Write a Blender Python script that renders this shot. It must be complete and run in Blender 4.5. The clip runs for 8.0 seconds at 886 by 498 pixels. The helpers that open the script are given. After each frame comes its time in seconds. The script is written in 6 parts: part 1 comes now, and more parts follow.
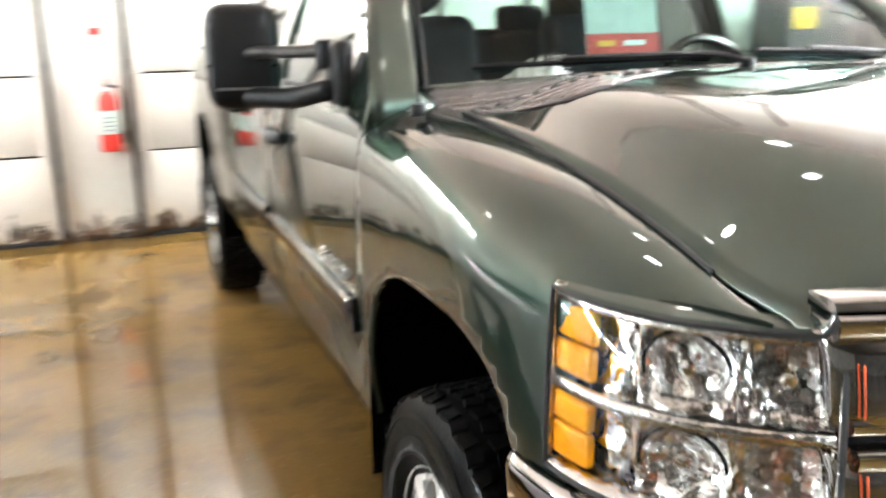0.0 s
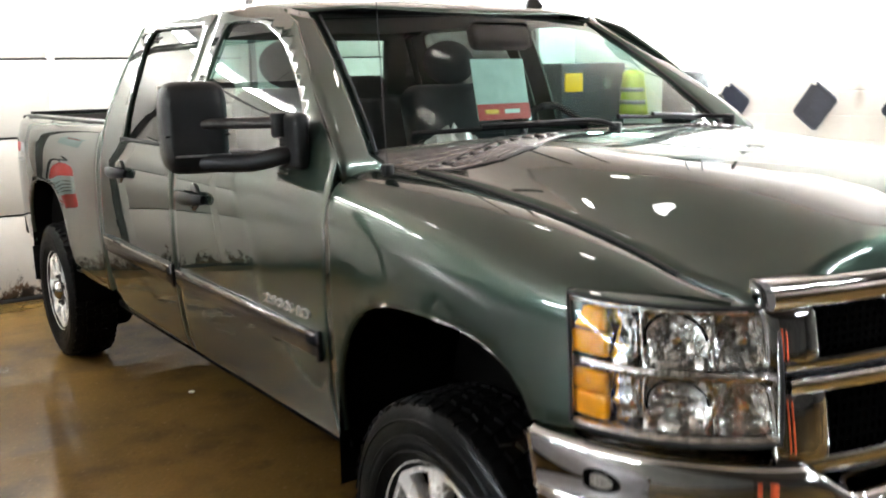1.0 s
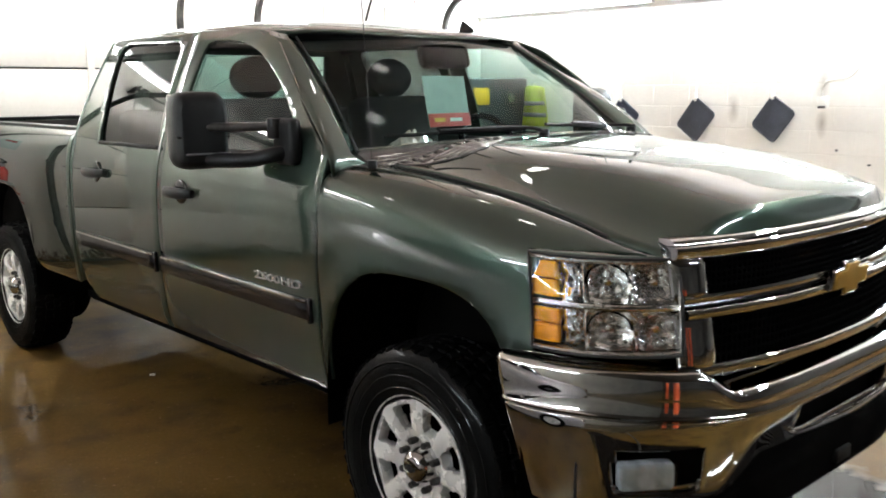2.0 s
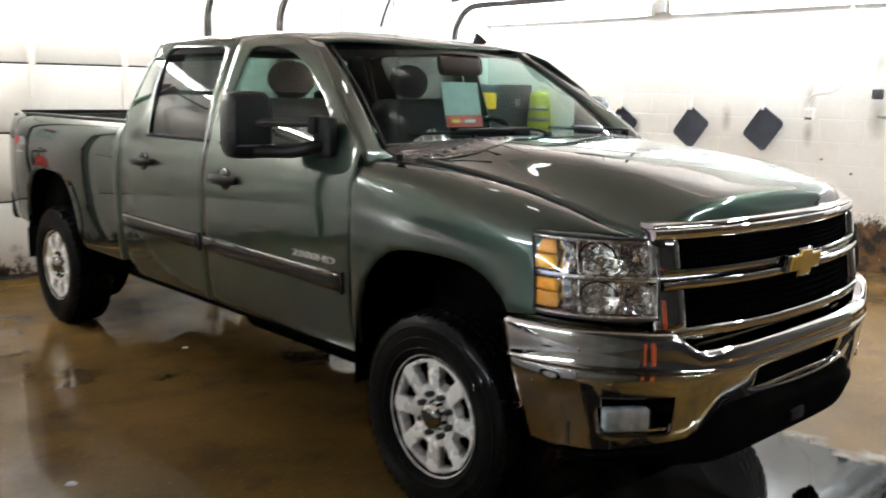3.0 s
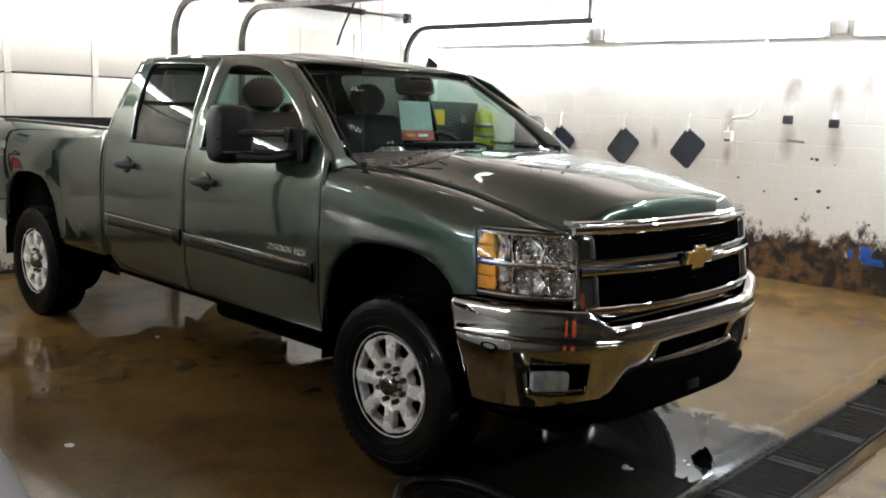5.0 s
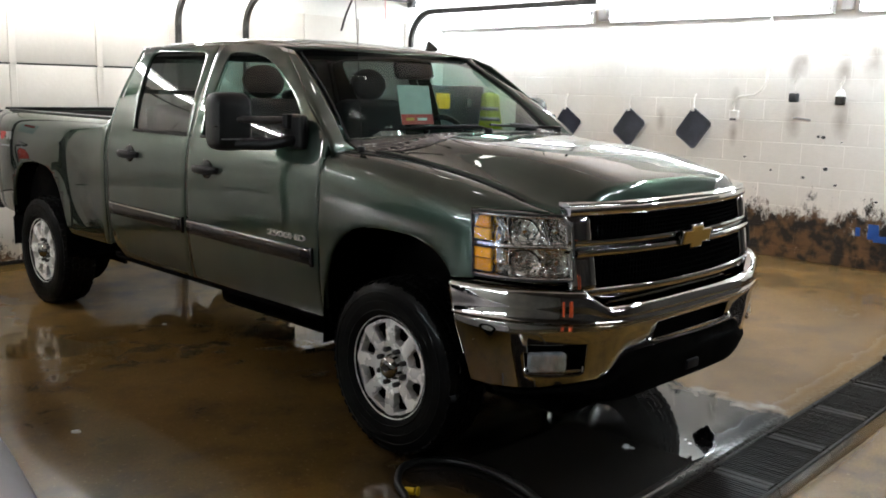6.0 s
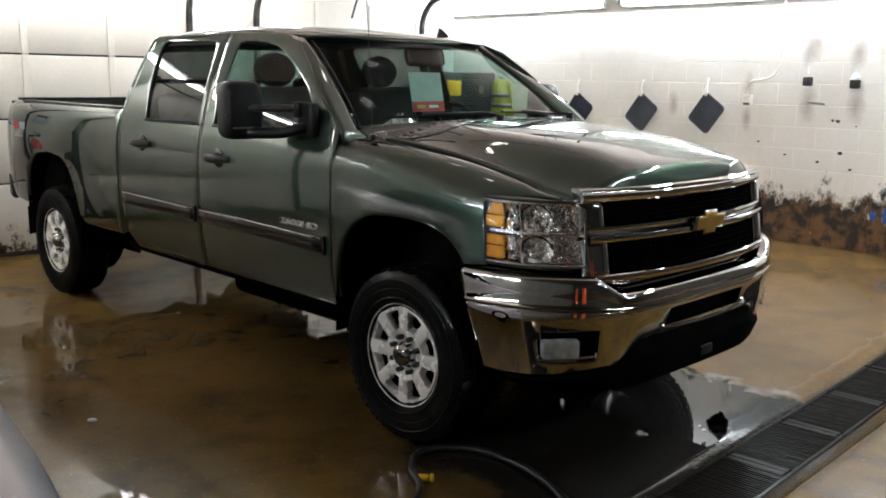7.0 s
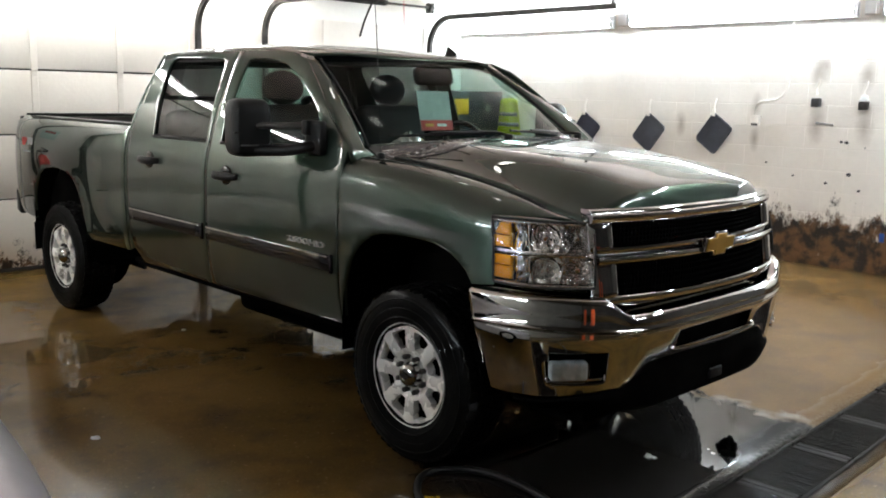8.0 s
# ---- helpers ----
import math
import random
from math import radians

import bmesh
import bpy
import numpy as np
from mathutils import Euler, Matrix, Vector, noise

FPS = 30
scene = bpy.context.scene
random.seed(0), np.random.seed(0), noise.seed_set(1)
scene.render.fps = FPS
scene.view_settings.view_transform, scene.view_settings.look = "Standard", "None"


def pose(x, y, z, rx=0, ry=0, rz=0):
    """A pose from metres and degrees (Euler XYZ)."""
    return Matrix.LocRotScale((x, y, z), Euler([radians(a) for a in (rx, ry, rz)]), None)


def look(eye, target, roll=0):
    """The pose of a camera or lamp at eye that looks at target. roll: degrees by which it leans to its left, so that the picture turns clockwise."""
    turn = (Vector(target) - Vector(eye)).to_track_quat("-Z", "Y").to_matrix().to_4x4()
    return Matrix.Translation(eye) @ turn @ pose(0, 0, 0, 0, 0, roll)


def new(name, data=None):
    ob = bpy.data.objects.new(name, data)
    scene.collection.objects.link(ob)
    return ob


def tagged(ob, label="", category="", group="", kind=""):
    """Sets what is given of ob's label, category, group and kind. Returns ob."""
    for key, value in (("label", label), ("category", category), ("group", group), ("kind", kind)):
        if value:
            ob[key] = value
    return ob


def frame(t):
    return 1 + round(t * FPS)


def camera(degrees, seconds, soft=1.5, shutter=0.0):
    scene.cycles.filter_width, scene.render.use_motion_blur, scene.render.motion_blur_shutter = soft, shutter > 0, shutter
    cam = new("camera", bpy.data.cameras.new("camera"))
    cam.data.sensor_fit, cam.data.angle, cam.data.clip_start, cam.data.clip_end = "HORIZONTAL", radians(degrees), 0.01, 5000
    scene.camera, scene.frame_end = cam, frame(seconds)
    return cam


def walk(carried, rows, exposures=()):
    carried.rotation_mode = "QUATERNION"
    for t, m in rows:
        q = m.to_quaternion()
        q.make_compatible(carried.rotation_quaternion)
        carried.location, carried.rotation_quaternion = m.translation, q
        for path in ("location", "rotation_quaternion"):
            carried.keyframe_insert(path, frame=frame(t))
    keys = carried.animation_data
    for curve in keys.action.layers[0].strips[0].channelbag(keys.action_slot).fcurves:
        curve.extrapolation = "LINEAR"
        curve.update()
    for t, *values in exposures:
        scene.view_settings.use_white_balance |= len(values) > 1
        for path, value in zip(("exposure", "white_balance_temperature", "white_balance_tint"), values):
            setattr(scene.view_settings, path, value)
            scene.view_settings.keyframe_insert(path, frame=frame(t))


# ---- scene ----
cam = camera(51.8, 8.0, soft=1.8, shutter=0.7)
PATH = [
    (0, (-1.564, -1.629, 1.566), (-0.889, 0.19, 1.081), -1.1),
    (0.2, (-1.72, -1.582, 1.609), (-0.836, 0.146, 1.128), -0.6),
    (0.5, (-1.924, -1.607, 1.612), (-0.844, 0.036, 1.249), 1.5),
    (0.7, (-2.043, -1.686, 1.621), (-0.923, -0.054, 1.338), -0.0),
    (1, (-2.232, -1.798, 1.622), (-1.083, -0.204, 1.25), -1.2),
    (1.5, (-2.574, -1.974, 1.623), (-1.255, -0.502, 1.321), 0.1),
    (1.7, (-2.699, -2.035, 1.629), (-1.371, -0.582, 1.272), -0.6),
    (2.8, (-3.103, -2.435, 1.632), (-1.739, -1.006, 1.321), 0.2),
    (3, (-3.222, -2.484, 1.638), (-1.887, -1.034, 1.296), 0.9),
    (3.5, (-3.363, -2.647, 1.644), (-2.049, -1.178, 1.306), 0.2),
    (4, (-3.461, -2.788, 1.643), (-2.188, -1.286, 1.29), -0.1),
    (4.5, (-3.659, -2.866, 1.647), (-2.264, -1.455, 1.396), 0.8),
    (4.7, (-3.701, -2.89, 1.654), (-2.272, -1.519, 1.37), 2.3),
    (6, (-3.663, -2.984, 1.652), (-2.262, -1.598, 1.311), 1.3),
    (6.5, (-3.66, -2.99, 1.653), (-2.261, -1.602, 1.31), 1.4),
    (7, (-3.661, -2.981, 1.652), (-2.282, -1.58, 1.283), 0.8),
    (7.5, (-3.655, -2.973, 1.656), (-2.282, -1.563, 1.296), 0.8),
    (8, (-3.65, -2.954, 1.655), (-2.275, -1.54, 1.324), 1.2),
]
EXPOSURES = [(0.0, 1.88), (0.5, 1.45), (1.0, 1.06), (1.5, 0.74), (3.0, 0.43), (4.5, 0.17), (6.0, -0.10), (8.0, -0.04)]
walk(cam, [(t, look(eye, target, roll)) for t, eye, target, roll in PATH], EXPOSURES)

# ---- world and lamps ----
world = bpy.data.worlds.new("indoor_dusk")
scene.world = world
world.use_nodes = True
world.node_tree.nodes["Background"].inputs[0].default_value = (0.6, 0.65, 0.7, 1)
world.node_tree.nodes["Background"].inputs[1].default_value = 0.05
TUBE_POWER = 130.0
EAST_TUBE_POWER = 112.0
DOOR_TUBE_POWER = 60.0
BOWL_POWER = 9.0

# ---- materials ----
def mat(name, colour, rough=0.5, metal=0.0, colour2=None, scale=6.0, fine=60.0, var=0.25, bump=0.0, bump_scale=80.0, rough2=None,
        coat=0.0, coat_rough=0.03, spec=0.5, emit=0.0, stretch=(1, 1, 1), ior=1.45, random_tint=0.0, world=False, lo=0.35, hi=0.65, coat_ior=1.5):
    m = bpy.data.materials.new(name)
    m.use_nodes = True
    nt = m.node_tree
    N, L = nt.nodes, nt.links
    b = N["Principled BSDF"]
    tc = N.new("ShaderNodeTexCoord")
    mp = N.new("ShaderNodeMapping")
    mp.inputs["Scale"].default_value = stretch
    if world:
        L.new(N.new("ShaderNodeNewGeometry").outputs["Position"], mp.inputs[0])
    else:
        L.new(tc.outputs["Object"], mp.inputs[0])
    n1 = N.new("ShaderNodeTexNoise")
    n1.inputs["Scale"].default_value = scale
    n1.inputs["Detail"].default_value = 6
    n2 = N.new("ShaderNodeTexNoise")
    n2.inputs["Scale"].default_value = fine
    n2.inputs["Detail"].default_value = 3
    for n in (n1, n2):
        L.new(mp.outputs[0], n.inputs["Vector"])
    c2 = colour2 or tuple(c * (1 - var) for c in colour)
    ramp = N.new("ShaderNodeMapRange")
    ramp.inputs[1].default_value, ramp.inputs[2].default_value = lo, hi
    L.new(n1.outputs[0], ramp.inputs[0])
    mix = N.new("ShaderNodeMix")
    mix.data_type = "RGBA"
    mix.inputs["A"].default_value = (*colour, 1)
    mix.inputs["B"].default_value = (*c2, 1)
    L.new(ramp.outputs[0], mix.inputs["Factor"])
    hsv = N.new("ShaderNodeHueSaturation")
    L.new(mix.outputs["Result"], hsv.inputs["Color"])
    val = N.new("ShaderNodeMapRange")
    val.inputs[3].default_value, val.inputs[4].default_value = 1 - var * 0.5, 1 + var * 0.5
    L.new(n2.outputs[0], val.inputs[0])
    if random_tint:
        info = N.new("ShaderNodeObjectInfo")
        rr = N.new("ShaderNodeMapRange")
        rr.inputs[3].default_value, rr.inputs[4].default_value = 1 - random_tint, 1 + random_tint
        L.new(info.outputs["Random"], rr.inputs[0])
        mul = N.new("ShaderNodeMath")
        mul.operation = "MULTIPLY"
        L.new(rr.outputs[0], mul.inputs[0])
        L.new(val.outputs[0], mul.inputs[1])
        L.new(mul.outputs[0], hsv.inputs["Value"])
    else:
        L.new(val.outputs[0], hsv.inputs["Value"])
    L.new(hsv.outputs[0], b.inputs["Base Color"])
    b.inputs["Metallic"].default_value = metal
    b.inputs["IOR"].default_value = ior
    b.inputs["Specular IOR Level"].default_value = spec
    b.inputs["Coat Weight"].default_value = coat
    b.inputs["Coat Roughness"].default_value = coat_rough
    b.inputs["Coat IOR"].default_value = coat_ior
    rg = N.new("ShaderNodeMapRange")
    rg.inputs[1].default_value, rg.inputs[2].default_value = 0.3, 0.7
    rg.inputs[3].default_value, rg.inputs[4].default_value = rough, rough2 if rough2 is not None else min(1, rough * 1.25)
    L.new(n1.outputs[0], rg.inputs[0])
    L.new(rg.outputs[0], b.inputs["Roughness"])
    if bump:
        n3 = N.new("ShaderNodeTexNoise")
        n3.inputs["Scale"].default_value = bump_scale
        n3.inputs["Detail"].default_value = 4
        L.new(mp.outputs[0], n3.inputs["Vector"])
        bp = N.new("ShaderNodeBump")
        bp.inputs["Strength"].default_value = bump
        bp.inputs["Distance"].default_value = 0.01
        L.new(n3.outputs[0], bp.inputs["Height"])
        L.new(bp.outputs[0], b.inputs["Normal"])
    if emit:
        b.inputs["Emission Color"].default_value = (*colour, 1)
        b.inputs["Emission Strength"].default_value = emit
    return m


def glass(name, tint, rough=0.0, least=0.04, power=5.0):
    m = bpy.data.materials.new(name)
    m.use_nodes = True
    nt = m.node_tree
    N, L = nt.nodes, nt.links
    N.remove(N["Principled BSDF"])
    out = N["Material Output"]
    tr = N.new("ShaderNodeBsdfTransparent")
    tr.inputs[0].default_value = (*tint, 1)
    gl = N.new("ShaderNodeBsdfGlossy")
    gl.inputs["Roughness"].default_value = rough
    gl.inputs[0].default_value = (1, 1, 1, 1)
    lw = N.new("ShaderNodeLayerWeight")
    lw.inputs[0].default_value = 0.5
    pw = N.new("ShaderNodeMath")
    pw.operation = "POWER"
    pw.inputs[1].default_value = power
    L.new(lw.outputs["Facing"], pw.inputs[0])
    fr = N.new("ShaderNodeMapRange")
    fr.inputs[3].default_value, fr.inputs[4].default_value = least, 1.0
    L.new(pw.outputs[0], fr.inputs[0])
    mx = N.new("ShaderNodeMixShader")
    L.new(fr.outputs[0], mx.inputs[0])
    L.new(tr.outputs[0], mx.inputs[1])
    L.new(gl.outputs[0], mx.inputs[2])
    L.new(mx.outputs[0], out.inputs[0])
    return m


PAINT = mat("dark_green_metallic_paint", (0.042, 0.064, 0.050), 0.32, 0.85, colour2=(0.037, 0.057, 0.045), scale=2.0, fine=900, var=0.3, coat=1.0, coat_rough=0.004, coat_ior=1.70)
PAINT.node_tree.nodes["Principled BSDF"].inputs["Specular Tint"].default_value = (0.15, 0.19, 0.155, 1)
CHROME = mat("chrome", (0.50, 0.495, 0.48), 0.02, 1.0, var=0.06, rough2=0.04, scale=9)
ALLOY = mat("polished_aluminium", (0.95, 0.94, 0.91), 0.22, 0.38, var=0.1, rough2=0.32, scale=14, fine=200)
SATIN = mat("satin_chrome_letters", (0.60, 0.60, 0.58), 0.22, 0.6, var=0.2, scale=30)
BLACK = mat("black_textured_plastic", (0.006, 0.006, 0.0065), 0.42, var=0.3, bump=0.15, bump_scale=500, spec=0.3)
GLOSS_BLACK = mat("gloss_black_plastic", (0.010, 0.010, 0.011), 0.12, var=0.2)
RUBBER = mat("tyre_rubber", (0.005, 0.005, 0.005), 0.45, var=0.4, bump=0.25, bump_scale=120, rough2=0.6, coat=0.10, coat_rough=0.10, spec=0.12, ior=1.25)
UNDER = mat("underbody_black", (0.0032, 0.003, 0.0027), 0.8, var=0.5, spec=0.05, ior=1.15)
CLOTH = mat("dark_seat_cloth", (0.022, 0.022, 0.024), 0.85, var=0.4, bump=0.3, bump_scale=600)
TRIMGREY = mat("dark_grey_trim", (0.035, 0.036, 0.038), 0.6, var=0.2)
TRIMLIGHT = mat("grey_print", (0.30, 0.32, 0.32), 0.4, 0.3, var=0.2)
LINER = mat("dark_bed_liner", (0.022, 0.016, 0.014), 0.65, var=0.5, bump=0.5, bump_scale=220)
AMBER = mat("amber_lens", (1.0, 0.38, 0.008), 0.12, var=0.15, scale=40, fine=220, bump=0.4, bump_scale=90)
REFLECTOR = mat("chromed_reflector", (0.95, 0.95, 0.94), 0.04, 1.0, var=0.1, scale=60, fine=220, rough2=0.12, bump=0.7, bump_scale=42)
COWL = mat("wet_black_cowl_plastic", (0.12, 0.098, 0.098), 0.22, var=0.5, coat=1.0, coat_rough=0.05, coat_ior=1.8, bump=0.5, bump_scale=70, spec=0.8)
FOG = mat("fog_lamp_reflector", (0.80, 0.88, 0.95), 0.10, 0.55, var=0.4, scale=30, fine=120, rough2=0.2, bump=1.0, bump_scale=24)
MESH = mat("black_mesh_plastic", (0.003, 0.003, 0.003), 0.8, var=0.3, spec=0.03, ior=1.1)
LENS = glass("clear_lens", (0.93, 0.94, 0.93))


def screen_glass():
    """Clear where the wipers swept, dotted with drops and smeared outside their arcs."""
    m = glass("wet_windscreen_glass", (0.80, 0.90, 0.86), least=0.012, power=8.0)
    nt = m.node_tree
    N, L = nt.nodes, nt.links
    out = N["Material Output"]
    clear = out.inputs[0].links[0].from_socket
    tc = N.new("ShaderNodeTexCoord")

    def arc(px, py, pz, radius):
        sb = N.new("ShaderNodeVectorMath")
        sb.operation = "DISTANCE"
        sb.inputs[1].default_value = (px, py, pz)
        L.new(tc.outputs["Object"], sb.inputs[0])
        r = N.new("ShaderNodeMapRange")
        r.inputs[1].default_value, r.inputs[2].default_value = radius - 0.012, radius + 0.012
        L.new(sb.outputs["Value"], r.inputs[0])
        return r.outputs[0]
    a, b = arc(-0.03, 0.30, 1.44, 0.60), arc(0.64, 0.36, 1.44, 0.56)
    mn = N.new("ShaderNodeMath")
    mn.operation = "MINIMUM"
    L.new(a, mn.inputs[0])
    L.new(b, mn.inputs[1])
    vo = N.new("ShaderNodeTexVoronoi")
    vo.inputs["Scale"].default_value = 58
    L.new(tc.outputs["Object"], vo.inputs["Vector"])
    dr = N.new("ShaderNodeMapRange")
    dr.inputs[1].default_value, dr.inputs[2].default_value = 0.22, 0.10
    dr.inputs[3].default_value, dr.inputs[4].default_value = 0.03, 0.55
    L.new(vo.outputs["Distance"], dr.inputs[0])
    no = N.new("ShaderNodeTexNoise")
    no.inputs["Scale"].default_value, no.inputs["Detail"].default_value = 9, 5
    L.new(tc.outputs["Object"], no.inputs["Vector"])
    nr = N.new("ShaderNodeMapRange")
    nr.inputs[1].default_value, nr.inputs[2].default_value = 0.35, 0.65
    L.new(no.outputs[0], nr.inputs[0])
    f = N.new("ShaderNodeMath")
    f.operation = "MULTIPLY"
    L.new(dr.outputs[0], f.inputs[0])
    L.new(nr.outputs[0], f.inputs[1])
    f2 = N.new("ShaderNodeMath")
    f2.operation = "MULTIPLY"
    L.new(f.outputs[0], f2.inputs[0])
    L.new(mn.outputs[0], f2.inputs[1])
    df = N.new("ShaderNodeBsdfGlossy")
    df.inputs["Roughness"].default_value = 0.35
    df.inputs[0].default_value = (0.22, 0.22, 0.21, 1)
    bp = N.new("ShaderNodeBump")
    bp.inputs["Strength"].default_value = 0.8
    bp.inputs["Distance"].default_value = 0.004
    L.new(vo.outputs["Distance"], bp.inputs["Height"])
    L.new(bp.outputs[0], df.inputs["Normal"])
    mx = N.new("ShaderNodeMixShader")
    L.new(f2.outputs[0], mx.inputs[0])
    L.new(clear, mx.inputs[1])
    L.new(df.outputs[0], mx.inputs[2])
    L.new(mx.outputs[0], out.inputs[0])
    return m


SCREEN = screen_glass()
PRIVACY = glass("tinted_glass", (0.07, 0.08, 0.075), least=0.02, power=5.5)
SIDE_GLASS = glass("side_glass", (0.33, 0.45, 0.42), least=0.03)
GOLD = mat("gold_badge", (0.42, 0.25, 0.045), 0.35, 0.7, var=0.2, fine=300)
RED_LENS = mat("red_lens", (0.35, 0.01, 0.008), 0.12, var=0.2, coat=1.0)
TAG_PAPER = mat("hung_tag_paper", (0.34, 0.46, 0.42), 0.7, var=0.12, scale=20)
PAPER = mat("paper_tag", (0.50, 0.62, 0.58), 0.7, var=0.05)
RED_PRINT = mat("dark_red_print", (0.33, 0.035, 0.03), 0.6, var=0.1)
GLINT_SHEET = mat("pale_crumpled_sheet", (0.52, 0.47, 0.45), 0.12, var=0.3, scale=30, spec=0.9, coat=1.0)
INK = mat("dark_ink", (0.05, 0.05, 0.055), 0.6)
MIRROR = mat("mirror_glass", (0.9, 0.9, 0.9), 0.01, 1.0, var=0.02)
STEEL = mat("galvanised_steel", (0.36, 0.36, 0.36), 0.38, 0.9, var=0.3, scale=20)
DARK_STEEL = mat("dark_oiled_steel", (0.075, 0.07, 0.066), 0.45, 0.7, var=0.5, scale=18)
RUSTY = mat("rusty_cast_iron", (0.012, 0.010, 0.009), 0.6, 0.0, spec=0.1, ior=1.2, colour2=(0.009, 0.007, 0.006), scale=9, var=0.5, bump=0.4, bump_scale=140, rough2=0.6)
WET_IRON = mat("wet_cast_iron", (0.008, 0.007, 0.006), 0.40, 0.0, spec=0.08, ior=1.25, coat=0.05, coat_rough=0.12, coat_ior=1.33, colour2=(0.014, 0.010, 0.008), scale=14, var=0.5, bump=0.35, bump_scale=110, rough2=0.5)
WHITE_METAL = mat("white_enamel", (0.75, 0.76, 0.76), 0.35, var=0.08)
DOORPAINT = mat("cream_door_paint", (0.73, 0.69, 0.63), 0.42, colour2=(0.66, 0.62, 0.56), scale=1.3, fine=25, var=0.08, bump=0.12, bump_scale=30)
SEAL = mat("black_rubber_seal", (0.02, 0.02, 0.02), 0.7)
RED = mat("red_enamel", (0.55, 0.03, 0.02), 0.3, var=0.12)
MATRUBBER = mat("grey_rubber_mat", (0.060, 0.066, 0.088), 0.6, var=0.3, bump=0.4, bump_scale=150)
MATDARK = mat("navy_rubber_mat", (0.026, 0.031, 0.056), 0.6, var=0.3, bump=0.4, bump_scale=150)
HOSE = mat("black_rubber_hose", (0.012, 0.013, 0.013), 0.35, var=0.3)
YELLOW = mat("yellow_plastic", (0.75, 0.52, 0.01), 0.4, var=0.1)
RED_ORANGE = mat("red_orange_paint", (0.62, 0.10, 0.03), 0.4, var=0.15)
ORANGE = mat("orange_yellow_plastic", (0.80, 0.42, 0.01), 0.45, var=0.1)
LIME = mat("lime_yellow_fabric", (0.62, 0.68, 0.02), 0.6, var=0.15)
NAVY = mat("navy_blue_paint", (0.006, 0.012, 0.018), 0.4, var=0.2)
BLUE = mat("blue_plastic", (0.02, 0.10, 0.42), 0.4, var=0.2)
SILVER = mat("silver_car_paint", (0.64, 0.62, 0.66), 0.32, 0.45, fine=700, var=0.15, coat=1.0)
CEIL = mat("brown_ceiling_paint", (0.84, 0.71, 0.65), 0.8, colour2=(0.75, 0.63, 0.57), scale=1.2, var=0.1)


SKEW = 0.040  # the drain runs slightly askew to the walls


def wet_floor():
    m = mat("wet_concrete", (0.160, 0.090, 0.019), 0.75, colour2=(0.080, 0.048, 0.011), scale=0.9, fine=70, var=0.6, lo=0.3, hi=0.7)
    nt = m.node_tree
    N, L = nt.nodes, nt.links
    b = N["Principled BSDF"]
    tc = N.new("ShaderNodeTexCoord")

    def noise_tex(scale, detail, rough=0.5):
        n = N.new("ShaderNodeTexNoise")
        n.inputs["Scale"].default_value, n.inputs["Detail"].default_value, n.inputs["Roughness"].default_value = scale, detail, rough
        L.new(tc.outputs["Object"], n.inputs["Vector"])
        return n.outputs[0]

    def span(v, a, b, c=0.0, d=1.0):
        n = N.new("ShaderNodeMapRange")
        n.inputs[1].default_value, n.inputs[2].default_value, n.inputs[3].default_value, n.inputs[4].default_value = a, b, c, d
        L.new(v, n.inputs[0])
        return n.outputs[0]

    def calc(op, x, y, z=None):
        n = N.new("ShaderNodeMath")
        n.operation = op
        for k, v in enumerate((x, y) if z is None else (x, y, z)):
            if isinstance(v, float):
                n.inputs[k].default_value = v
            else:
                L.new(v, n.inputs[k])
        return n.outputs[0]

    def blend(base, colour, f):
        n = N.new("ShaderNodeMix")
        n.data_type = "RGBA"
        L.new(base, n.inputs["A"])
        n.inputs["B"].default_value = (*colour, 1)
        L.new(f, n.inputs["Factor"])
        return n.outputs["Result"]
    streaks, large, mid, grit = noise_tex(3.2, 9), noise_tex(0.9, 5), noise_tex(2.2, 8, 0.62), noise_tex(38, 6, 0.7)
    sp = N.new("ShaderNodeSeparateXYZ")
    L.new(tc.outputs["Object"], sp.inputs[0])
    X, Y = sp.outputs["X"], sp.outputs["Y"]
    wob = calc("MULTIPLY_ADD", mid, 0.9, -0.45)
    # puddle that stands round the truck up to the drain; its far shore runs beside the nose
    shore = span(calc("ADD", X, wob), 0.86, 1.02)
    damp = calc("MAXIMUM", shore, span(calc("ADD", large, span(Y, 3.0, 6.0, 0.0, 0.10)), 0.58, 0.68))
    # wet floor before the drain, painted near-black for the truck's shade and reflection
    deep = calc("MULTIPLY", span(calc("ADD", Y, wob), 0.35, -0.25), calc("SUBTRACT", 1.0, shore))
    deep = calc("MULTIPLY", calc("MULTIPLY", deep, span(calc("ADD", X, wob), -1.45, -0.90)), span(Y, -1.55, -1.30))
    colour = blend(b.inputs["Base Color"].links[0].from_socket, (0.055, 0.032, 0.012), span(streaks, 0.48, 0.76))
    colour = blend(colour, (0.36, 0.24, 0.12), span(grit, 0.60, 0.74, 0.0, 0.75))
    colour = blend(colour, (0.030, 0.018, 0.006), span(grit, 0.42, 0.30, 0.0, 0.55))
    colour = blend(colour, (0.030, 0.020, 0.010), span(mid, 0.60, 0.72, 0.0, 0.7))
    # the truck's shade goes into the floor colour here
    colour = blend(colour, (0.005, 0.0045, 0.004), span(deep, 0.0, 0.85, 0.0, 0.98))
    colour = blend(colour, (0.115, 0.064, 0.030), span(shore, 0.0, 1.0, 0.0, 0.40))
    # pale lime line along the shore
    edge = calc("MULTIPLY", calc("MULTIPLY", shore, calc("SUBTRACT", 1.0, shore)), span(Y, -1.30, -1.20))
    colour = blend(colour, (0.34, 0.30, 0.25), calc("MULTIPLY", span(edge, 0.05, 0.25, 0.0, 0.6), span(streaks, 0.42, 0.60)))
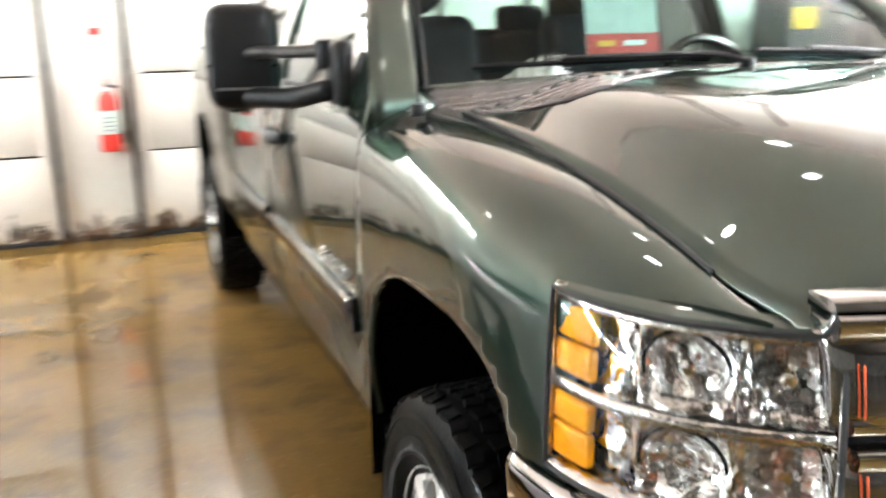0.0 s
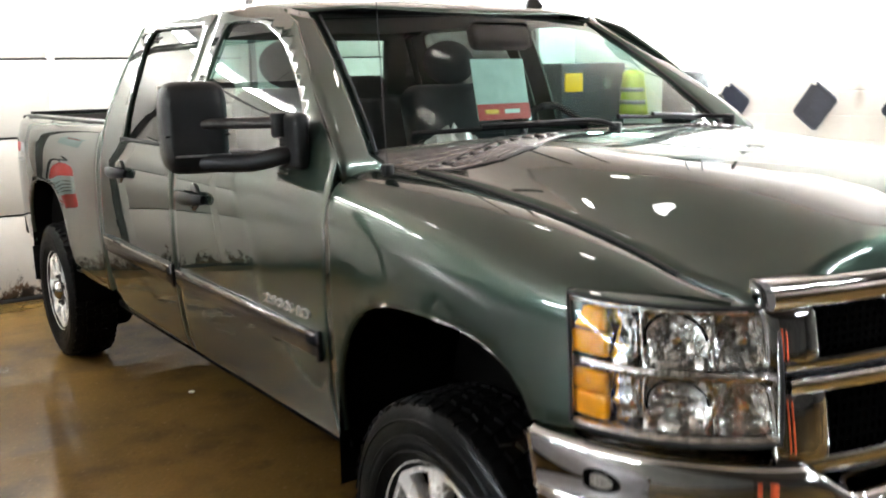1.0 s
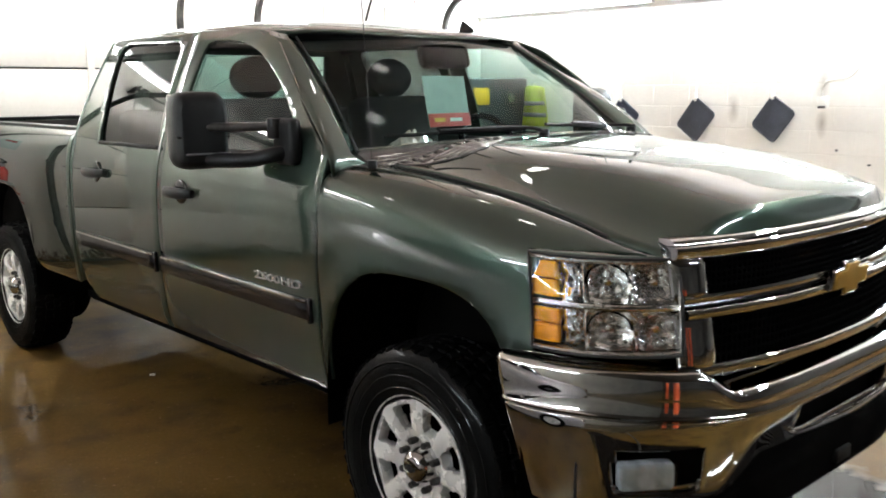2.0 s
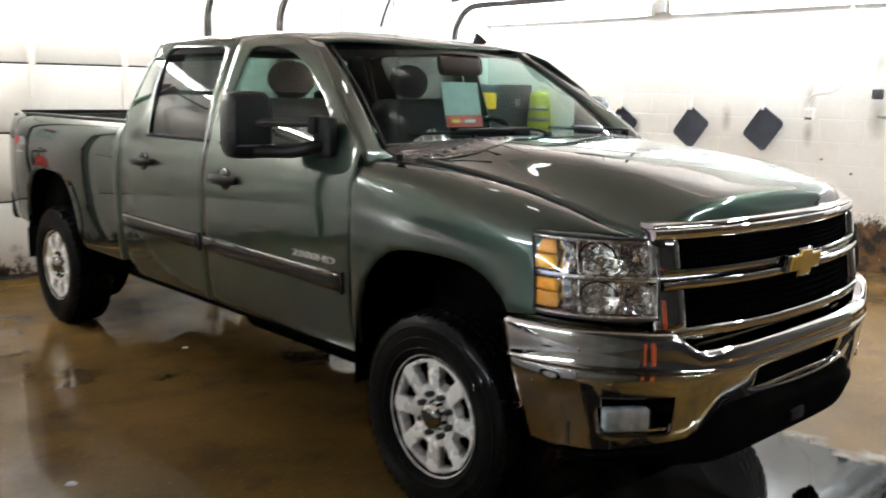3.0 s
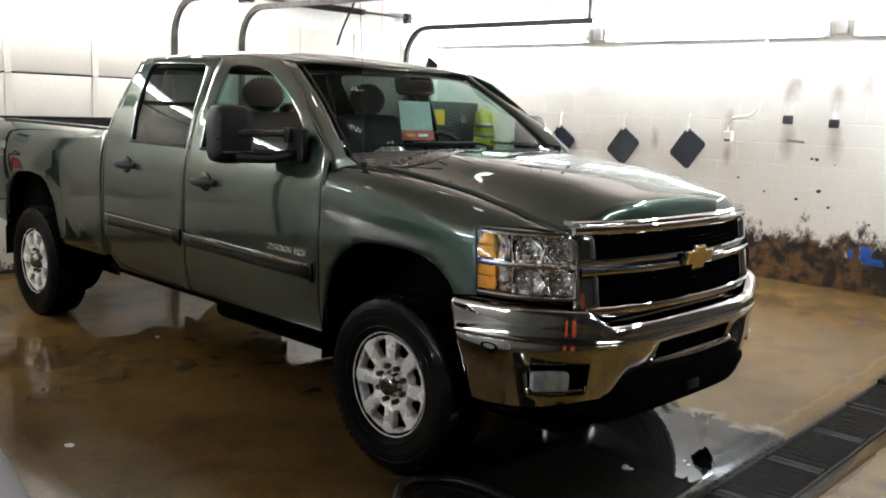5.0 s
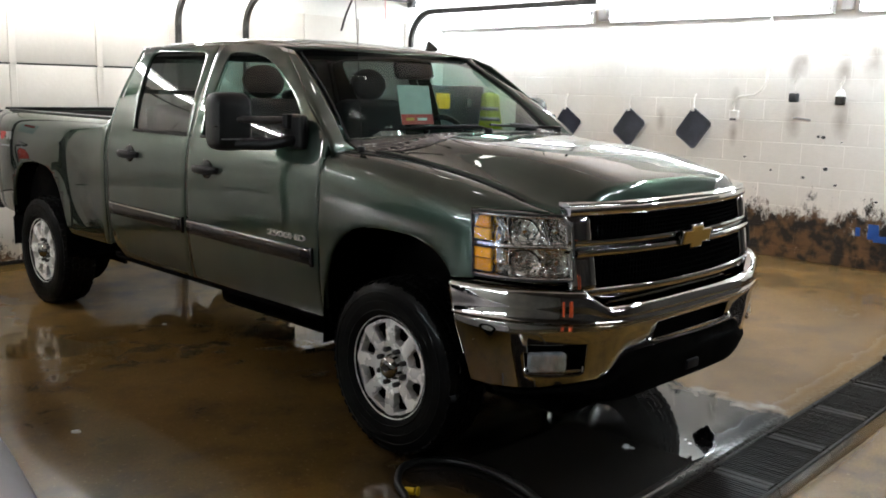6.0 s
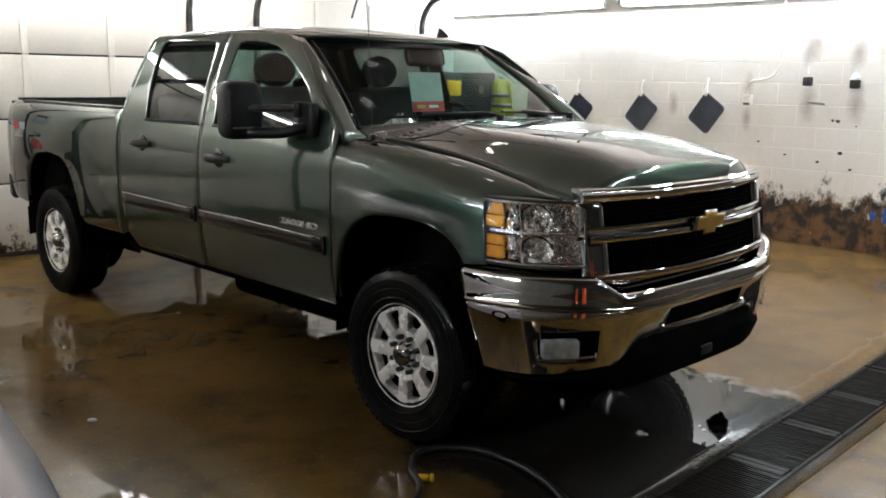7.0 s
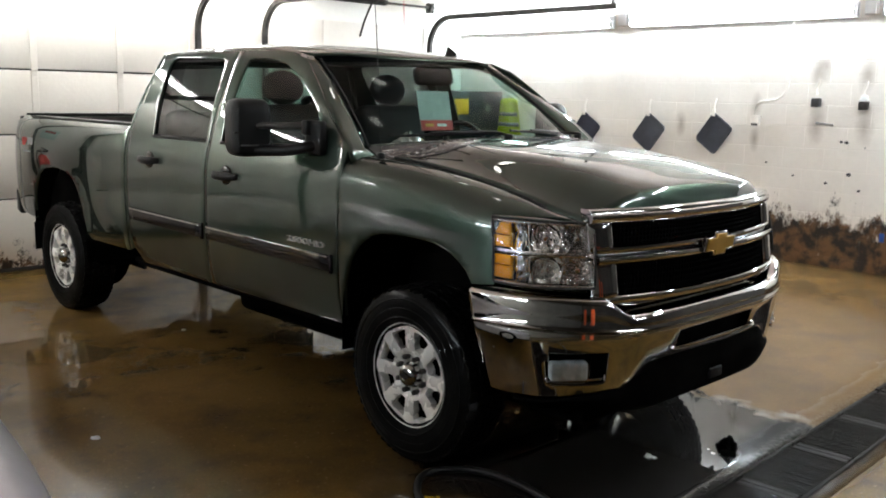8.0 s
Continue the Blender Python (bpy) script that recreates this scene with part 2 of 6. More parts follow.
    fringe = calc("MULTIPLY", span(calc("SUBTRACT", Y, calc("MULTIPLY", X, SKEW)), -1.00, -1.07), span(Y, -1.30, -1.20))
    fringe = calc("MULTIPLY", calc("MULTIPLY", fringe, span(X, -0.3, 0.3)), span(grit, 0.40, 0.62))
    colour = blend(colour, (0.40, 0.37, 0.33), span(fringe, 0.0, 1.0, 0.0, 0.16))
    L.new(colour, b.inputs["Base Color"])
    # the film thins out behind the truck and is churned up beside the drain
    churn = calc("MULTIPLY", span(calc("SUBTRACT", calc("ADD", Y, calc("MULTIPLY", wob, 0.25)), calc("MULTIPLY", X, SKEW)), -0.86, -1.00), span(Y, -1.30, -1.20))
    churn = calc("MULTIPLY", churn, span(X, 0.05, 0.40))
    film_rough = calc("ADD", span(damp, 0.0, 1.0, 0.022, 0.13), span(grit, 0.45, 0.75, 0.0, 0.05))
    L.new(calc("ADD", film_rough, calc("MULTIPLY", churn, 0.22)), b.inputs["Coat Roughness"])
    thin = calc("MULTIPLY", span(Y, 2.2, 3.4), span(X, -1.6, -0.9))
    thin = calc("MAXIMUM", span(thin, 0.0, 1.0, 0.0, 0.55), span(churn, 0.0, 1.0, 0.0, 0.90))
    L.new(calc("MULTIPLY", span(damp, 0.0, 1.0, 1.0, 0.80), calc("SUBTRACT", 1.0, thin)), b.inputs["Coat Weight"])
    b.inputs["Specular IOR Level"].default_value = 0.1
    b.inputs["Coat IOR"].default_value = 1.33
    bp = N.new("ShaderNodeBump")
    bp.inputs["Strength"].default_value, bp.inputs["Distance"].default_value = 0.10, 0.003
    L.new(noise_tex(9, 6), bp.inputs["Height"])
    L.new(bp.outputs[0], b.inputs["Coat Normal"])
    bg = N.new("ShaderNodeBump")
    bg.inputs["Strength"].default_value, bg.inputs["Distance"].default_value = 0.35, 0.004
    L.new(grit, bg.inputs["Height"])
    L.new(bg.outputs[0], b.inputs["Normal"])
    return m


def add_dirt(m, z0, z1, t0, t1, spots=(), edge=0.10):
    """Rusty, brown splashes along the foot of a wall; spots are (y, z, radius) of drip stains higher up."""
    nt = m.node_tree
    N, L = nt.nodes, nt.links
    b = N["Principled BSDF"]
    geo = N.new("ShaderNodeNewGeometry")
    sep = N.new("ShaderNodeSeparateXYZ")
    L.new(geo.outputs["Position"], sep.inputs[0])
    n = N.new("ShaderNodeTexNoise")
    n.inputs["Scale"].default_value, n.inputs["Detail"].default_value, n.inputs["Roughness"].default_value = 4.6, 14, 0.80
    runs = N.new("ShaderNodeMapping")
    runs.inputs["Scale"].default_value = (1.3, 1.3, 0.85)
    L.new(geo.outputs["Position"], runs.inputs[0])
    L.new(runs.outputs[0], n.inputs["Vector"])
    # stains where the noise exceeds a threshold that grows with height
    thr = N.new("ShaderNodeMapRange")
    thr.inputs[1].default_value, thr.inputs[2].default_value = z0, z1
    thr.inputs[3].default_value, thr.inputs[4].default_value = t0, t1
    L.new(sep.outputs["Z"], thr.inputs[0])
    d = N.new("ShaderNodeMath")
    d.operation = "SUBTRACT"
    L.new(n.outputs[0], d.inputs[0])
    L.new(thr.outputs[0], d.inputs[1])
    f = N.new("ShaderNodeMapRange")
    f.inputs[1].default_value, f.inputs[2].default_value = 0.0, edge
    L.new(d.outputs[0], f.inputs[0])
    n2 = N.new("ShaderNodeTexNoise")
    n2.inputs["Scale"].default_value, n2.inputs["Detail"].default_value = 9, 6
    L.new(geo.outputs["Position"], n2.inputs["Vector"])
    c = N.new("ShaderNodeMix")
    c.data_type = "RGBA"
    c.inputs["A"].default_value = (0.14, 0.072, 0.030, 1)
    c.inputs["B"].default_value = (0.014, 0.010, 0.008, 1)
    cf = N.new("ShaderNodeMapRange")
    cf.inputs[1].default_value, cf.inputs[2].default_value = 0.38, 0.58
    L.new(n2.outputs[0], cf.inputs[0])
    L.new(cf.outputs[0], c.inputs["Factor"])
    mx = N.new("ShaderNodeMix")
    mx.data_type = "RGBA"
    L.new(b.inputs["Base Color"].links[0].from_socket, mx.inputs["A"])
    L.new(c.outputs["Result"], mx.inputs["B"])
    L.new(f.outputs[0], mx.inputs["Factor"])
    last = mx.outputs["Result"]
    for y, z, r in spots:
        mp = N.new("ShaderNodeMapping")
        mp.inputs["Location"].default_value = (0, -y / r, -z / (r * 2.2))
        mp.inputs["Scale"].default_value = (0, 1 / r, 1 / (r * 2.2))
        L.new(geo.outputs["Position"], mp.inputs[0])
        ln = N.new("ShaderNodeVectorMath")
        ln.operation = "LENGTH"
        L.new(mp.outputs[0], ln.inputs[0])
        ad = N.new("ShaderNodeMath")
        ad.operation = "SUBTRACT"
        L.new(n2.outputs[0], ad.inputs[0])
        L.new(ln.outputs["Value"], ad.inputs[1])
        g = N.new("ShaderNodeMapRange")
        g.inputs[1].default_value, g.inputs[2].default_value = -0.5, 0.45
        g.inputs[3].default_value, g.inputs[4].default_value = 0.0, 0.62
        L.new(ad.outputs[0], g.inputs[0])
        m2 = N.new("ShaderNodeMix")
        m2.data_type = "RGBA"
        L.new(last, m2.inputs["A"])
        m2.inputs["B"].default_value = (0.26, 0.21, 0.165, 1)
        L.new(g.outputs[0], m2.inputs["Factor"])
        last = m2.outputs["Result"]
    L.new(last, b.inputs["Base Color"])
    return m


def dirty_wall():
    m = mat("white_block_paint", (0.86, 0.83, 0.775), 0.55, colour2=(0.79, 0.755, 0.70), scale=1.6, fine=18, var=0.08, bump=0.2, bump_scale=45, world=True)
    return add_dirt(m, 0.32, 1.0, 0.27, 0.73, ((0.86, 1.45, 0.10), (0.41, 1.45, 0.10), (0.42, 1.93, 0.09), (0.88, 1.95, 0.08), (0.80, 2.02, 0.08), (2.31, 1.42, 0.07), (1.47, 1.30, 0.06), (1.47, 1.62, 0.07), (0.15, 2.05, 0.12)))


# dirt on the door foot, with the truck's shade there painted in as dirt
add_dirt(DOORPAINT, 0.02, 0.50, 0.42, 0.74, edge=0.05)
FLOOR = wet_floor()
# unseen side wall, its grey standing for the weaker light over there
GREY_WALL = mat("grey_unseen_wall", (0.36, 0.35, 0.32), 0.6, colour2=(0.29, 0.28, 0.26), scale=1.2, fine=12, var=0.2)
# dark tones stand for the dim end that nose and chrome mirror
DARK_CEIL = mat("dark_unseen_ceiling", (0.10, 0.085, 0.07), 0.85, colour2=(0.07, 0.06, 0.05), scale=1.2, var=0.2)
DARK_WALL = mat("dark_unseen_wall", (0.13, 0.12, 0.11), 0.6, colour2=(0.09, 0.085, 0.08), scale=1.2, fine=12, var=0.2)
PLAIN_WALL = mat("white_wall_paint", (0.76, 0.74, 0.69), 0.5, colour2=(0.68, 0.66, 0.60), scale=1.4, fine=20, var=0.1, bump=0.15, bump_scale=40)
# splashes along the wall foot, some of their dark tone standing for shade
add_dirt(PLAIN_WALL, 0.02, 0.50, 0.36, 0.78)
WALL = dirty_wall()
BULB = mat("frosted_lamp_bowl", (1.0, 0.96, 0.90), 0.4, var=0.0, emit=BOWL_POWER)
TUBE = mat("fluorescent_tube", (0.89, 0.95, 1.0), 0.4, var=0.0, emit=TUBE_POWER)
EAST_TUBE = mat("cold_fluorescent_tube", (0.84, 0.94, 1.0), 0.4, var=0.0, emit=EAST_TUBE_POWER)
DOOR_TUBE = mat("older_fluorescent_tube", (0.95, 0.95, 0.93), 0.4, var=0.0, emit=DOOR_TUBE_POWER)


# ---- building helpers ----
def finish(bm, ob_name, material, smooth=35, thick=0.0, bevel=0.0, seg=2, materials=()):
    me = bpy.data.meshes.new(ob_name)
    bm.normal_update()
    bm.to_mesh(me)
    bm.free()
    for m in (material, *materials):
        me.materials.append(m)
    for p in me.polygons:
        p.use_smooth = True
    me.set_sharp_from_angle(angle=radians(smooth))
    ob = new(ob_name, me)
    if thick:
        s = ob.modifiers.new("solid", "SOLIDIFY")
        s.thickness, s.offset = thick, -1
    if bevel:
        s = ob.modifiers.new("edge", "BEVEL")
        s.width, s.segments, s.limit_method, s.angle_limit = bevel, seg, "ANGLE", radians(40)
        s.harden_normals = False
    return ob


def part(name, bm, material, parent, label="", **kw):
    ob = finish(bm, name, material, **kw)
    ob.parent = parent
    return tagged(ob, label)


def thing(name, label, category, loc=(0, 0, 0), group="", kind=""):
    ob = new(name)
    ob.location = loc
    ob.empty_display_size = 0.1
    return tagged(ob, label, category, group, kind)


def single(name, bm, material, label, category, group="", kind="", **kw):
    return tagged(finish(bm, name, material, **kw), label, category, group, kind)


def grid(rows, closed=False, bm=None):
    bm = bm or bmesh.new()
    vs = [[bm.verts.new(p) for p in r] for r in rows]
    for a, b in zip(vs, vs[1:]):
        n = len(a)
        for i in range(n if closed else n - 1):
            j = (i + 1) % n
            bm.faces.new((a[i], a[j], b[j], b[i]))
    return bm


def outward(bm, way):
    """Turns all faces so that their mean normal follows way."""
    bm.normal_update()
    total = Vector((0, 0, 0))
    for f in bm.faces:
        total += f.normal * f.calc_area()
    if total.dot(Vector(way)) < 0:
        bmesh.ops.reverse_faces(bm, faces=bm.faces[:])
    return bm


def box(size, at=(0, 0, 0), rot=(0, 0, 0), bm=None, bev=0.0, seg=2):
    own = bmesh.new()
    bmesh.ops.create_cube(own, size=1, matrix=pose(*at, *rot) @ Matrix.Diagonal((*size, 1)))
    if bev:
        bmesh.ops.bevel(own, geom=own.edges[:], offset=bev, segments=seg, affect="EDGES", profile=0.5)
    if bm is None:
        return own
    me = bpy.data.meshes.new("tmp")
    own.to_mesh(me)
    own.free()
    bm.from_mesh(me)
    bpy.data.meshes.remove(me)
    return bm


def cyl(r, h, at=(0, 0, 0), rot=(0, 0, 0), bm=None, n=20, r2=None, bev=0.0):
    own = bmesh.new()
    bmesh.ops.create_cone(own, cap_ends=True, segments=n, radius1=r, radius2=r if r2 is None else r2, depth=h, matrix=pose(*at, *rot))
    if bev:
        bmesh.ops.bevel(own, geom=[e for e in own.edges if len(e.link_faces) == 2 and e.calc_face_angle() > 1.0], offset=bev, segments=2, affect="EDGES", profile=0.5)
    if bm is None:
        return own
    me = bpy.data.meshes.new("tmp")
    own.to_mesh(me)
    own.free()
    bm.from_mesh(me)
    bpy.data.meshes.remove(me)
    return bm


def smooth_path(pts, sub=6):
    pts = [Vector(p) for p in pts]
    out = []
    for i in range(len(pts) - 1):
        p0, p1, p2, p3 = pts[max(i - 1, 0)], pts[i], pts[i + 1], pts[min(i + 2, len(pts) - 1)]
        for k in range(sub):
            t = k / sub
            out.append(0.5 * ((2 * p1) + (p2 - p0) * t + (2 * p0 - 5 * p1 + 4 * p2 - p3) * t * t + (3 * p1 - p0 - 3 * p2 + p3) * t ** 3))
    out.append(pts[-1])
    return out


def tube(pts, r, bm=None, n=10, sub=6, squash=1.0):
    path = smooth_path(pts, sub) if sub > 1 else [Vector(p) for p in pts]
    rows = []
    up = Vector((0, 0, 1))
    for i, p in enumerate(path):
        d = (path[min(i + 1, len(path) - 1)] - path[max(i - 1, 0)]).normalized()
        if abs(d.dot(up)) > 0.97:
            up = Vector((0, 1, 0)) if abs(d.y) < 0.9 else Vector((1, 0, 0))
        a = d.cross(up).normalized()
        b = a.cross(d).normalized()
        rows.append([p + r * (math.cos(t) * a + squash * math.sin(t) * b) for t in (2 * math.pi * k / n for k in range(n))])
    bm = grid(rows, True, bm)
    bm.verts.ensure_lookup_table()
    total = len(bm.verts)
    first = [bm.verts[total - len(rows) * n + k] for k in range(n)]
    last = [bm.verts[total - n + k] for k in range(n)]
    bm.faces.new(first)
    bm.faces.new(last[::-1])
    bmesh.ops.recalc_face_normals(bm, faces=bm.faces[:])
    return bm


def lathe(profile, n=48, bm=None):
    """Turns (radius, along) pairs about the x axis."""
    rows = [[(h, r * math.cos(2 * math.pi * k / n), r * math.sin(2 * math.pi * k / n)) for k in range(n)] for r, h in profile]
    bm = grid(rows, True, bm)
    bmesh.ops.recalc_face_normals(bm, faces=bm.faces[:])
    return bm


def curve(xs, ys):
    """A smooth curve through points (monotone cubic)."""
    xs, ys = np.array(xs, float), np.array(ys, float)
    h, d = np.diff(xs), np.diff(ys) / np.diff(xs)
    m = np.zeros(len(xs))
    for i in range(1, len(xs) - 1):
        m[i] = 0 if d[i - 1] * d[i] <= 0 else 2 / (1 / d[i - 1] + 1 / d[i])
    m[0], m[-1] = d[0], d[-1]

    def f(x):
        x = min(max(x, xs[0]), xs[-1])
        i = min(int(np.searchsorted(xs, x, side="right")) - 1, len(xs) - 2)
        t = (x - xs[i]) / h[i]
        return float((2 * t ** 3 - 3 * t ** 2 + 1) * ys[i] + (t ** 3 - 2 * t ** 2 + t) * h[i] * m[i] + (-2 * t ** 3 + 3 * t ** 2) * ys[i + 1] + (t ** 3 - t ** 2) * h[i] * m[i + 1])
    return f


def sheet(polys, fn, way, du=0.06, dv=0.05):
    """Flat outlines (u, v), cut into a fine grid and laid on the surface fn(u, v)."""
    bm = bmesh.new()
    for poly in polys:
        bm.faces.new([bm.verts.new((u, v, 0)) for u, v in poly])
    bmesh.ops.remove_doubles(bm, verts=bm.verts[:], dist=1e-4)
    us, vs = [v.co.x for v in bm.verts], [v.co.y for v in bm.verts]
    for lo, hi, step, axis in ((min(us), max(us), du, 0), (min(vs), max(vs), dv, 1)):
        n = max(1, round((hi - lo) / step))
        for k in range(1, n):
            co, no = [0, 0, 0], [0, 0, 0]
            co[axis], no[axis] = lo + (hi - lo) * k / n, 1
            bmesh.ops.bisect_plane(bm, geom=bm.verts[:] + bm.edges[:] + bm.faces[:], plane_co=co, plane_no=no, dist=1e-5)
    bmesh.ops.remove_doubles(bm, verts=bm.verts[:], dist=1e-4)
    bmesh.ops.triangulate(bm, faces=[f for f in bm.faces if len(f.verts) > 4])
    for v in bm.verts:
        v.co = fn(v.co.x, v.co.y)
    return outward(bm, way)


def flat(outline, z0, z1, bm=None):
    """A plate: the outline (x, y) raised from z0 to z1."""
    bm = bm or bmesh.new()
    a = [bm.verts.new((x, y, z0)) for x, y in outline]
    b = [bm.verts.new((x, y, z1)) for x, y in outline]
    n = len(a)
    bm.faces.new(a[::-1])
    bm.faces.new(b)
    for i in range(n):
        bm.faces.new((a[i], a[(i + 1) % n], b[(i + 1) % n], b[i]))
    bmesh.ops.recalc_face_normals(bm, faces=bm.faces[:])
    return bm

# ---- the garage ----
XR, XL, YN, YS, TOP = 4.95, -7.6, 5.62, -13.0, 3.60
TR0, TR1, TX0, TX1 = -1.41, -1.075, -3.0, 4.2  # trench drain


def floor_z(x, y=0.0):
    t = min(max((x - 1.6) / (XR - 1.6), 0), 1)
    dip = min(max((-0.15 - y) / (-0.15 - TR1), 0), 1) ** 1.5 if y > TR1 else min(max((y + 2.7) / (TR0 + 2.7), 0), 1) ** 1.5
    return 0.12 * t * t * (3 - 2 * t) - 0.001 * dip


def askew(x, y):
    return y + SKEW * (x - 0.5) * max(0.0, 1 - abs(y - (TR0 + TR1) / 2) / 2.4)


def build_floor():
    xs = sorted({*np.round(np.linspace(XL, 1.6, 12), 3), *np.round(np.linspace(1.6, XR, 18), 3), TX0, TX1})
    ys = sorted({YS, -9.0, -6.0, -3.5, *np.round(np.linspace(-2.7, TR0, 12), 3), *np.round(np.linspace(TR1, -0.1, 14), 3), *np.round(np.linspace(0.1, YN + 0.3, 9), 3)})
    bm = bmesh.new()
    v = {(x, y): bm.verts.new((x, askew(x, y), floor_z(x, y))) for x in xs for y in ys}
    for x0, x1 in zip(xs, xs[1:]):
        for y0, y1 in zip(ys, ys[1:]):
            if y0 >= TR0 - 1e-6 and y1 <= TR1 + 1e-6 and x0 >= TX0 - 1e-6 and x1 <= TX1 + 1e-6:
                continue
            bm.faces.new((v[x0, y0], v[x1, y0], v[x1, y1], v[x0, y1]))
    outward(bm, (0, 0, 1))
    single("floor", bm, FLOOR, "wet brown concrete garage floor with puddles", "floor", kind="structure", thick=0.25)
    bm = bmesh.new()
    for y in (TR0 - 0.008, TR1 + 0.008):
        box((TX1 - TX0, 0.016, 0.24), ((TX0 + TX1) / 2, y, -0.20), bm=bm)
    box((TX1 - TX0, TR1 - TR0 + 0.04, 0.02), ((TX0 + TX1) / 2, (TR0 + TR1) / 2, -0.30), bm=bm)
    for v in bm.verts:
        v.co.y += SKEW * (v.co.x - 0.5)
    single("drain_channel", bm, RUSTY, "rusty concrete channel of a trench drain", "drain", kind="structure")


def build_grates():
    n, w = 12, 0.6
    rng = random.Random(12)
    slat_bm = box((0.011, TR1 - TR0 - 0.05, 0.03), bev=0.002, seg=1)
    slat = bpy.data.meshes.new("slat")
    slat_bm.to_mesh(slat)
    slat_bm.free()
    slat.materials.append(WET_IRON)
    for k in range(n):
        cx = TX0 + w * (k + 0.5)
        base = thing("drain_grate", "dark wet cast iron slotted grate in the trench", "grate", (cx, (TR0 + TR1) / 2 + SKEW * (cx - 0.5), floor_z(cx, TR1) - 0.016), group="trench drain grates")
        base.rotation_euler = (0, 0, math.atan(SKEW))
        bm = bmesh.new()
        d = TR1 - TR0 - 0.012
        for s in (-1, 1):
            box((w - 0.002, 0.020, 0.034), (0, s * (d / 2 - 0.010), 0), bm=bm, bev=0.003, seg=1)
            box((0.040, d - 0.06, 0.030), (s * (w / 2 - 0.021), 0, -0.002), bm=bm, bev=0.003, seg=1)
        box((w - 0.1, 0.02, 0.02), (0, 0, -0.008), bm=bm)
        part("frame", bm, WET_IRON, base)
        for i in range(25):
            ob = new("slat", slat)
            ob.location = (-0.25 + 0.50 * i / 24, 0, rng.uniform(-0.002, 0.0))
            ob.rotation_euler = (rng.uniform(-0.006, 0.006), rng.uniform(-0.05, 0.05), 0)
            ob.parent = base


def build_walls():
    # wall with the doors: header, piers between the openings
    doors = ((-4.34, -1.95), (-1.28, 1.06), (1.95, 4.26))
    edges = [XL, *[e for d in doors for e in d], XR + 0.2]
    bm = bmesh.new()
    for x0, x1 in zip(edges[::2], edges[1::2]):
        box((x1 - x0, 0.22, 2.46), ((x0 + x1) / 2, YN + 0.11, 1.23), bm=bm)
    box((XR + 0.2 - XL, 0.22, TOP - 2.46), ((XR + 0.2 + XL) / 2, YN + 0.11, (TOP + 2.46) / 2), bm=bm)
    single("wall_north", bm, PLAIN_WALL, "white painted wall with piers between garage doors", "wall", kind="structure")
    single("wall_west", box((0.2, YN - YS + 0.4, TOP), (XL - 0.1, (YN + YS) / 2, TOP / 2)), GREY_WALL, "unseen side wall, greyed for dimmer reflections", "wall", kind="structure")
    single("wall_south", box((XR - XL + 0.4, 0.2, TOP), ((XR + XL) / 2, YS - 0.1, TOP / 2)), DARK_WALL, "unseen back wall, darkened for dark reflections", "wall", kind="structure")
    # the unseen southern ceiling is split off and darkened for hood and chrome reflections
    mid = -1.65
    single("ceiling", box((XR - XL + 0.4, YN + 0.2 - mid, 0.15), ((XR + XL) / 2, (YN + 0.2 + mid) / 2, TOP + 0.075)), CEIL, "beige painted ceiling over the wash bay", "ceiling", kind="structure")
    single("ceiling_unseen_dark", box((XR - XL + 0.4, mid - YS + 0.2, 0.15), ((XR + XL) / 2, (mid + YS - 0.2) / 2, TOP + 0.079)), DARK_CEIL, "unseen ceiling beyond the drain, darkened for dark reflections", "ceiling", kind="structure")
    # wall of painted blocks
    end = -2.35
    # unseen stretch added dark so that the bumper mirrors a dim end
    single("wall_east_unseen_dark", box((0.2, end - YS, TOP), (XR + 0.09, (end + YS) / 2, TOP / 2)), DARK_WALL, "unseen wall beyond the drain, darkened for dark reflections", "wall", kind="structure")
    wall = single("wall_east", box((0.2, YN - end, TOP), (XR + 0.102, (YN + end) / 2, TOP / 2)), WALL, "white painted concrete block wall, rusty at its foot", "wall", kind="structure")
    return wall


def build_blocks(wall):
    bl, bh, gap = 0.405, 0.203, 0.009
    bm = box((0.02, bl - 0.0015, bh - gap), bev=0.002, seg=1)
    me = bpy.data.meshes.new("block")
    bm.to_mesh(me)
    bm.free()
    me.materials.append(WALL)
    rest = bmesh.new()
    rng = random.Random(4)
    for r in range(21):
        z = 0.02 + bh * (r + 0.5)
        for k in range(48):
            y = YN - bl * (k + 0.5 + 0.5 * (r % 2)) + 0.2
            if y > YN - 0.2 or y < -2.1:
                continue
            x = XR + 0.0095 + rng.uniform(-0.0006, 0.0006)
            if -0.3 < y and z < 2.75:
                ob = new("block", me)
                ob.location = (x, y, z)
                ob.parent = wall
            else:
                box((0.02, bl - 0.0015, bh - gap), (x, y, z), bm=rest)
    ob = part("block_rest", rest, WALL, wall)
    tagged(ob, kind="stuff")


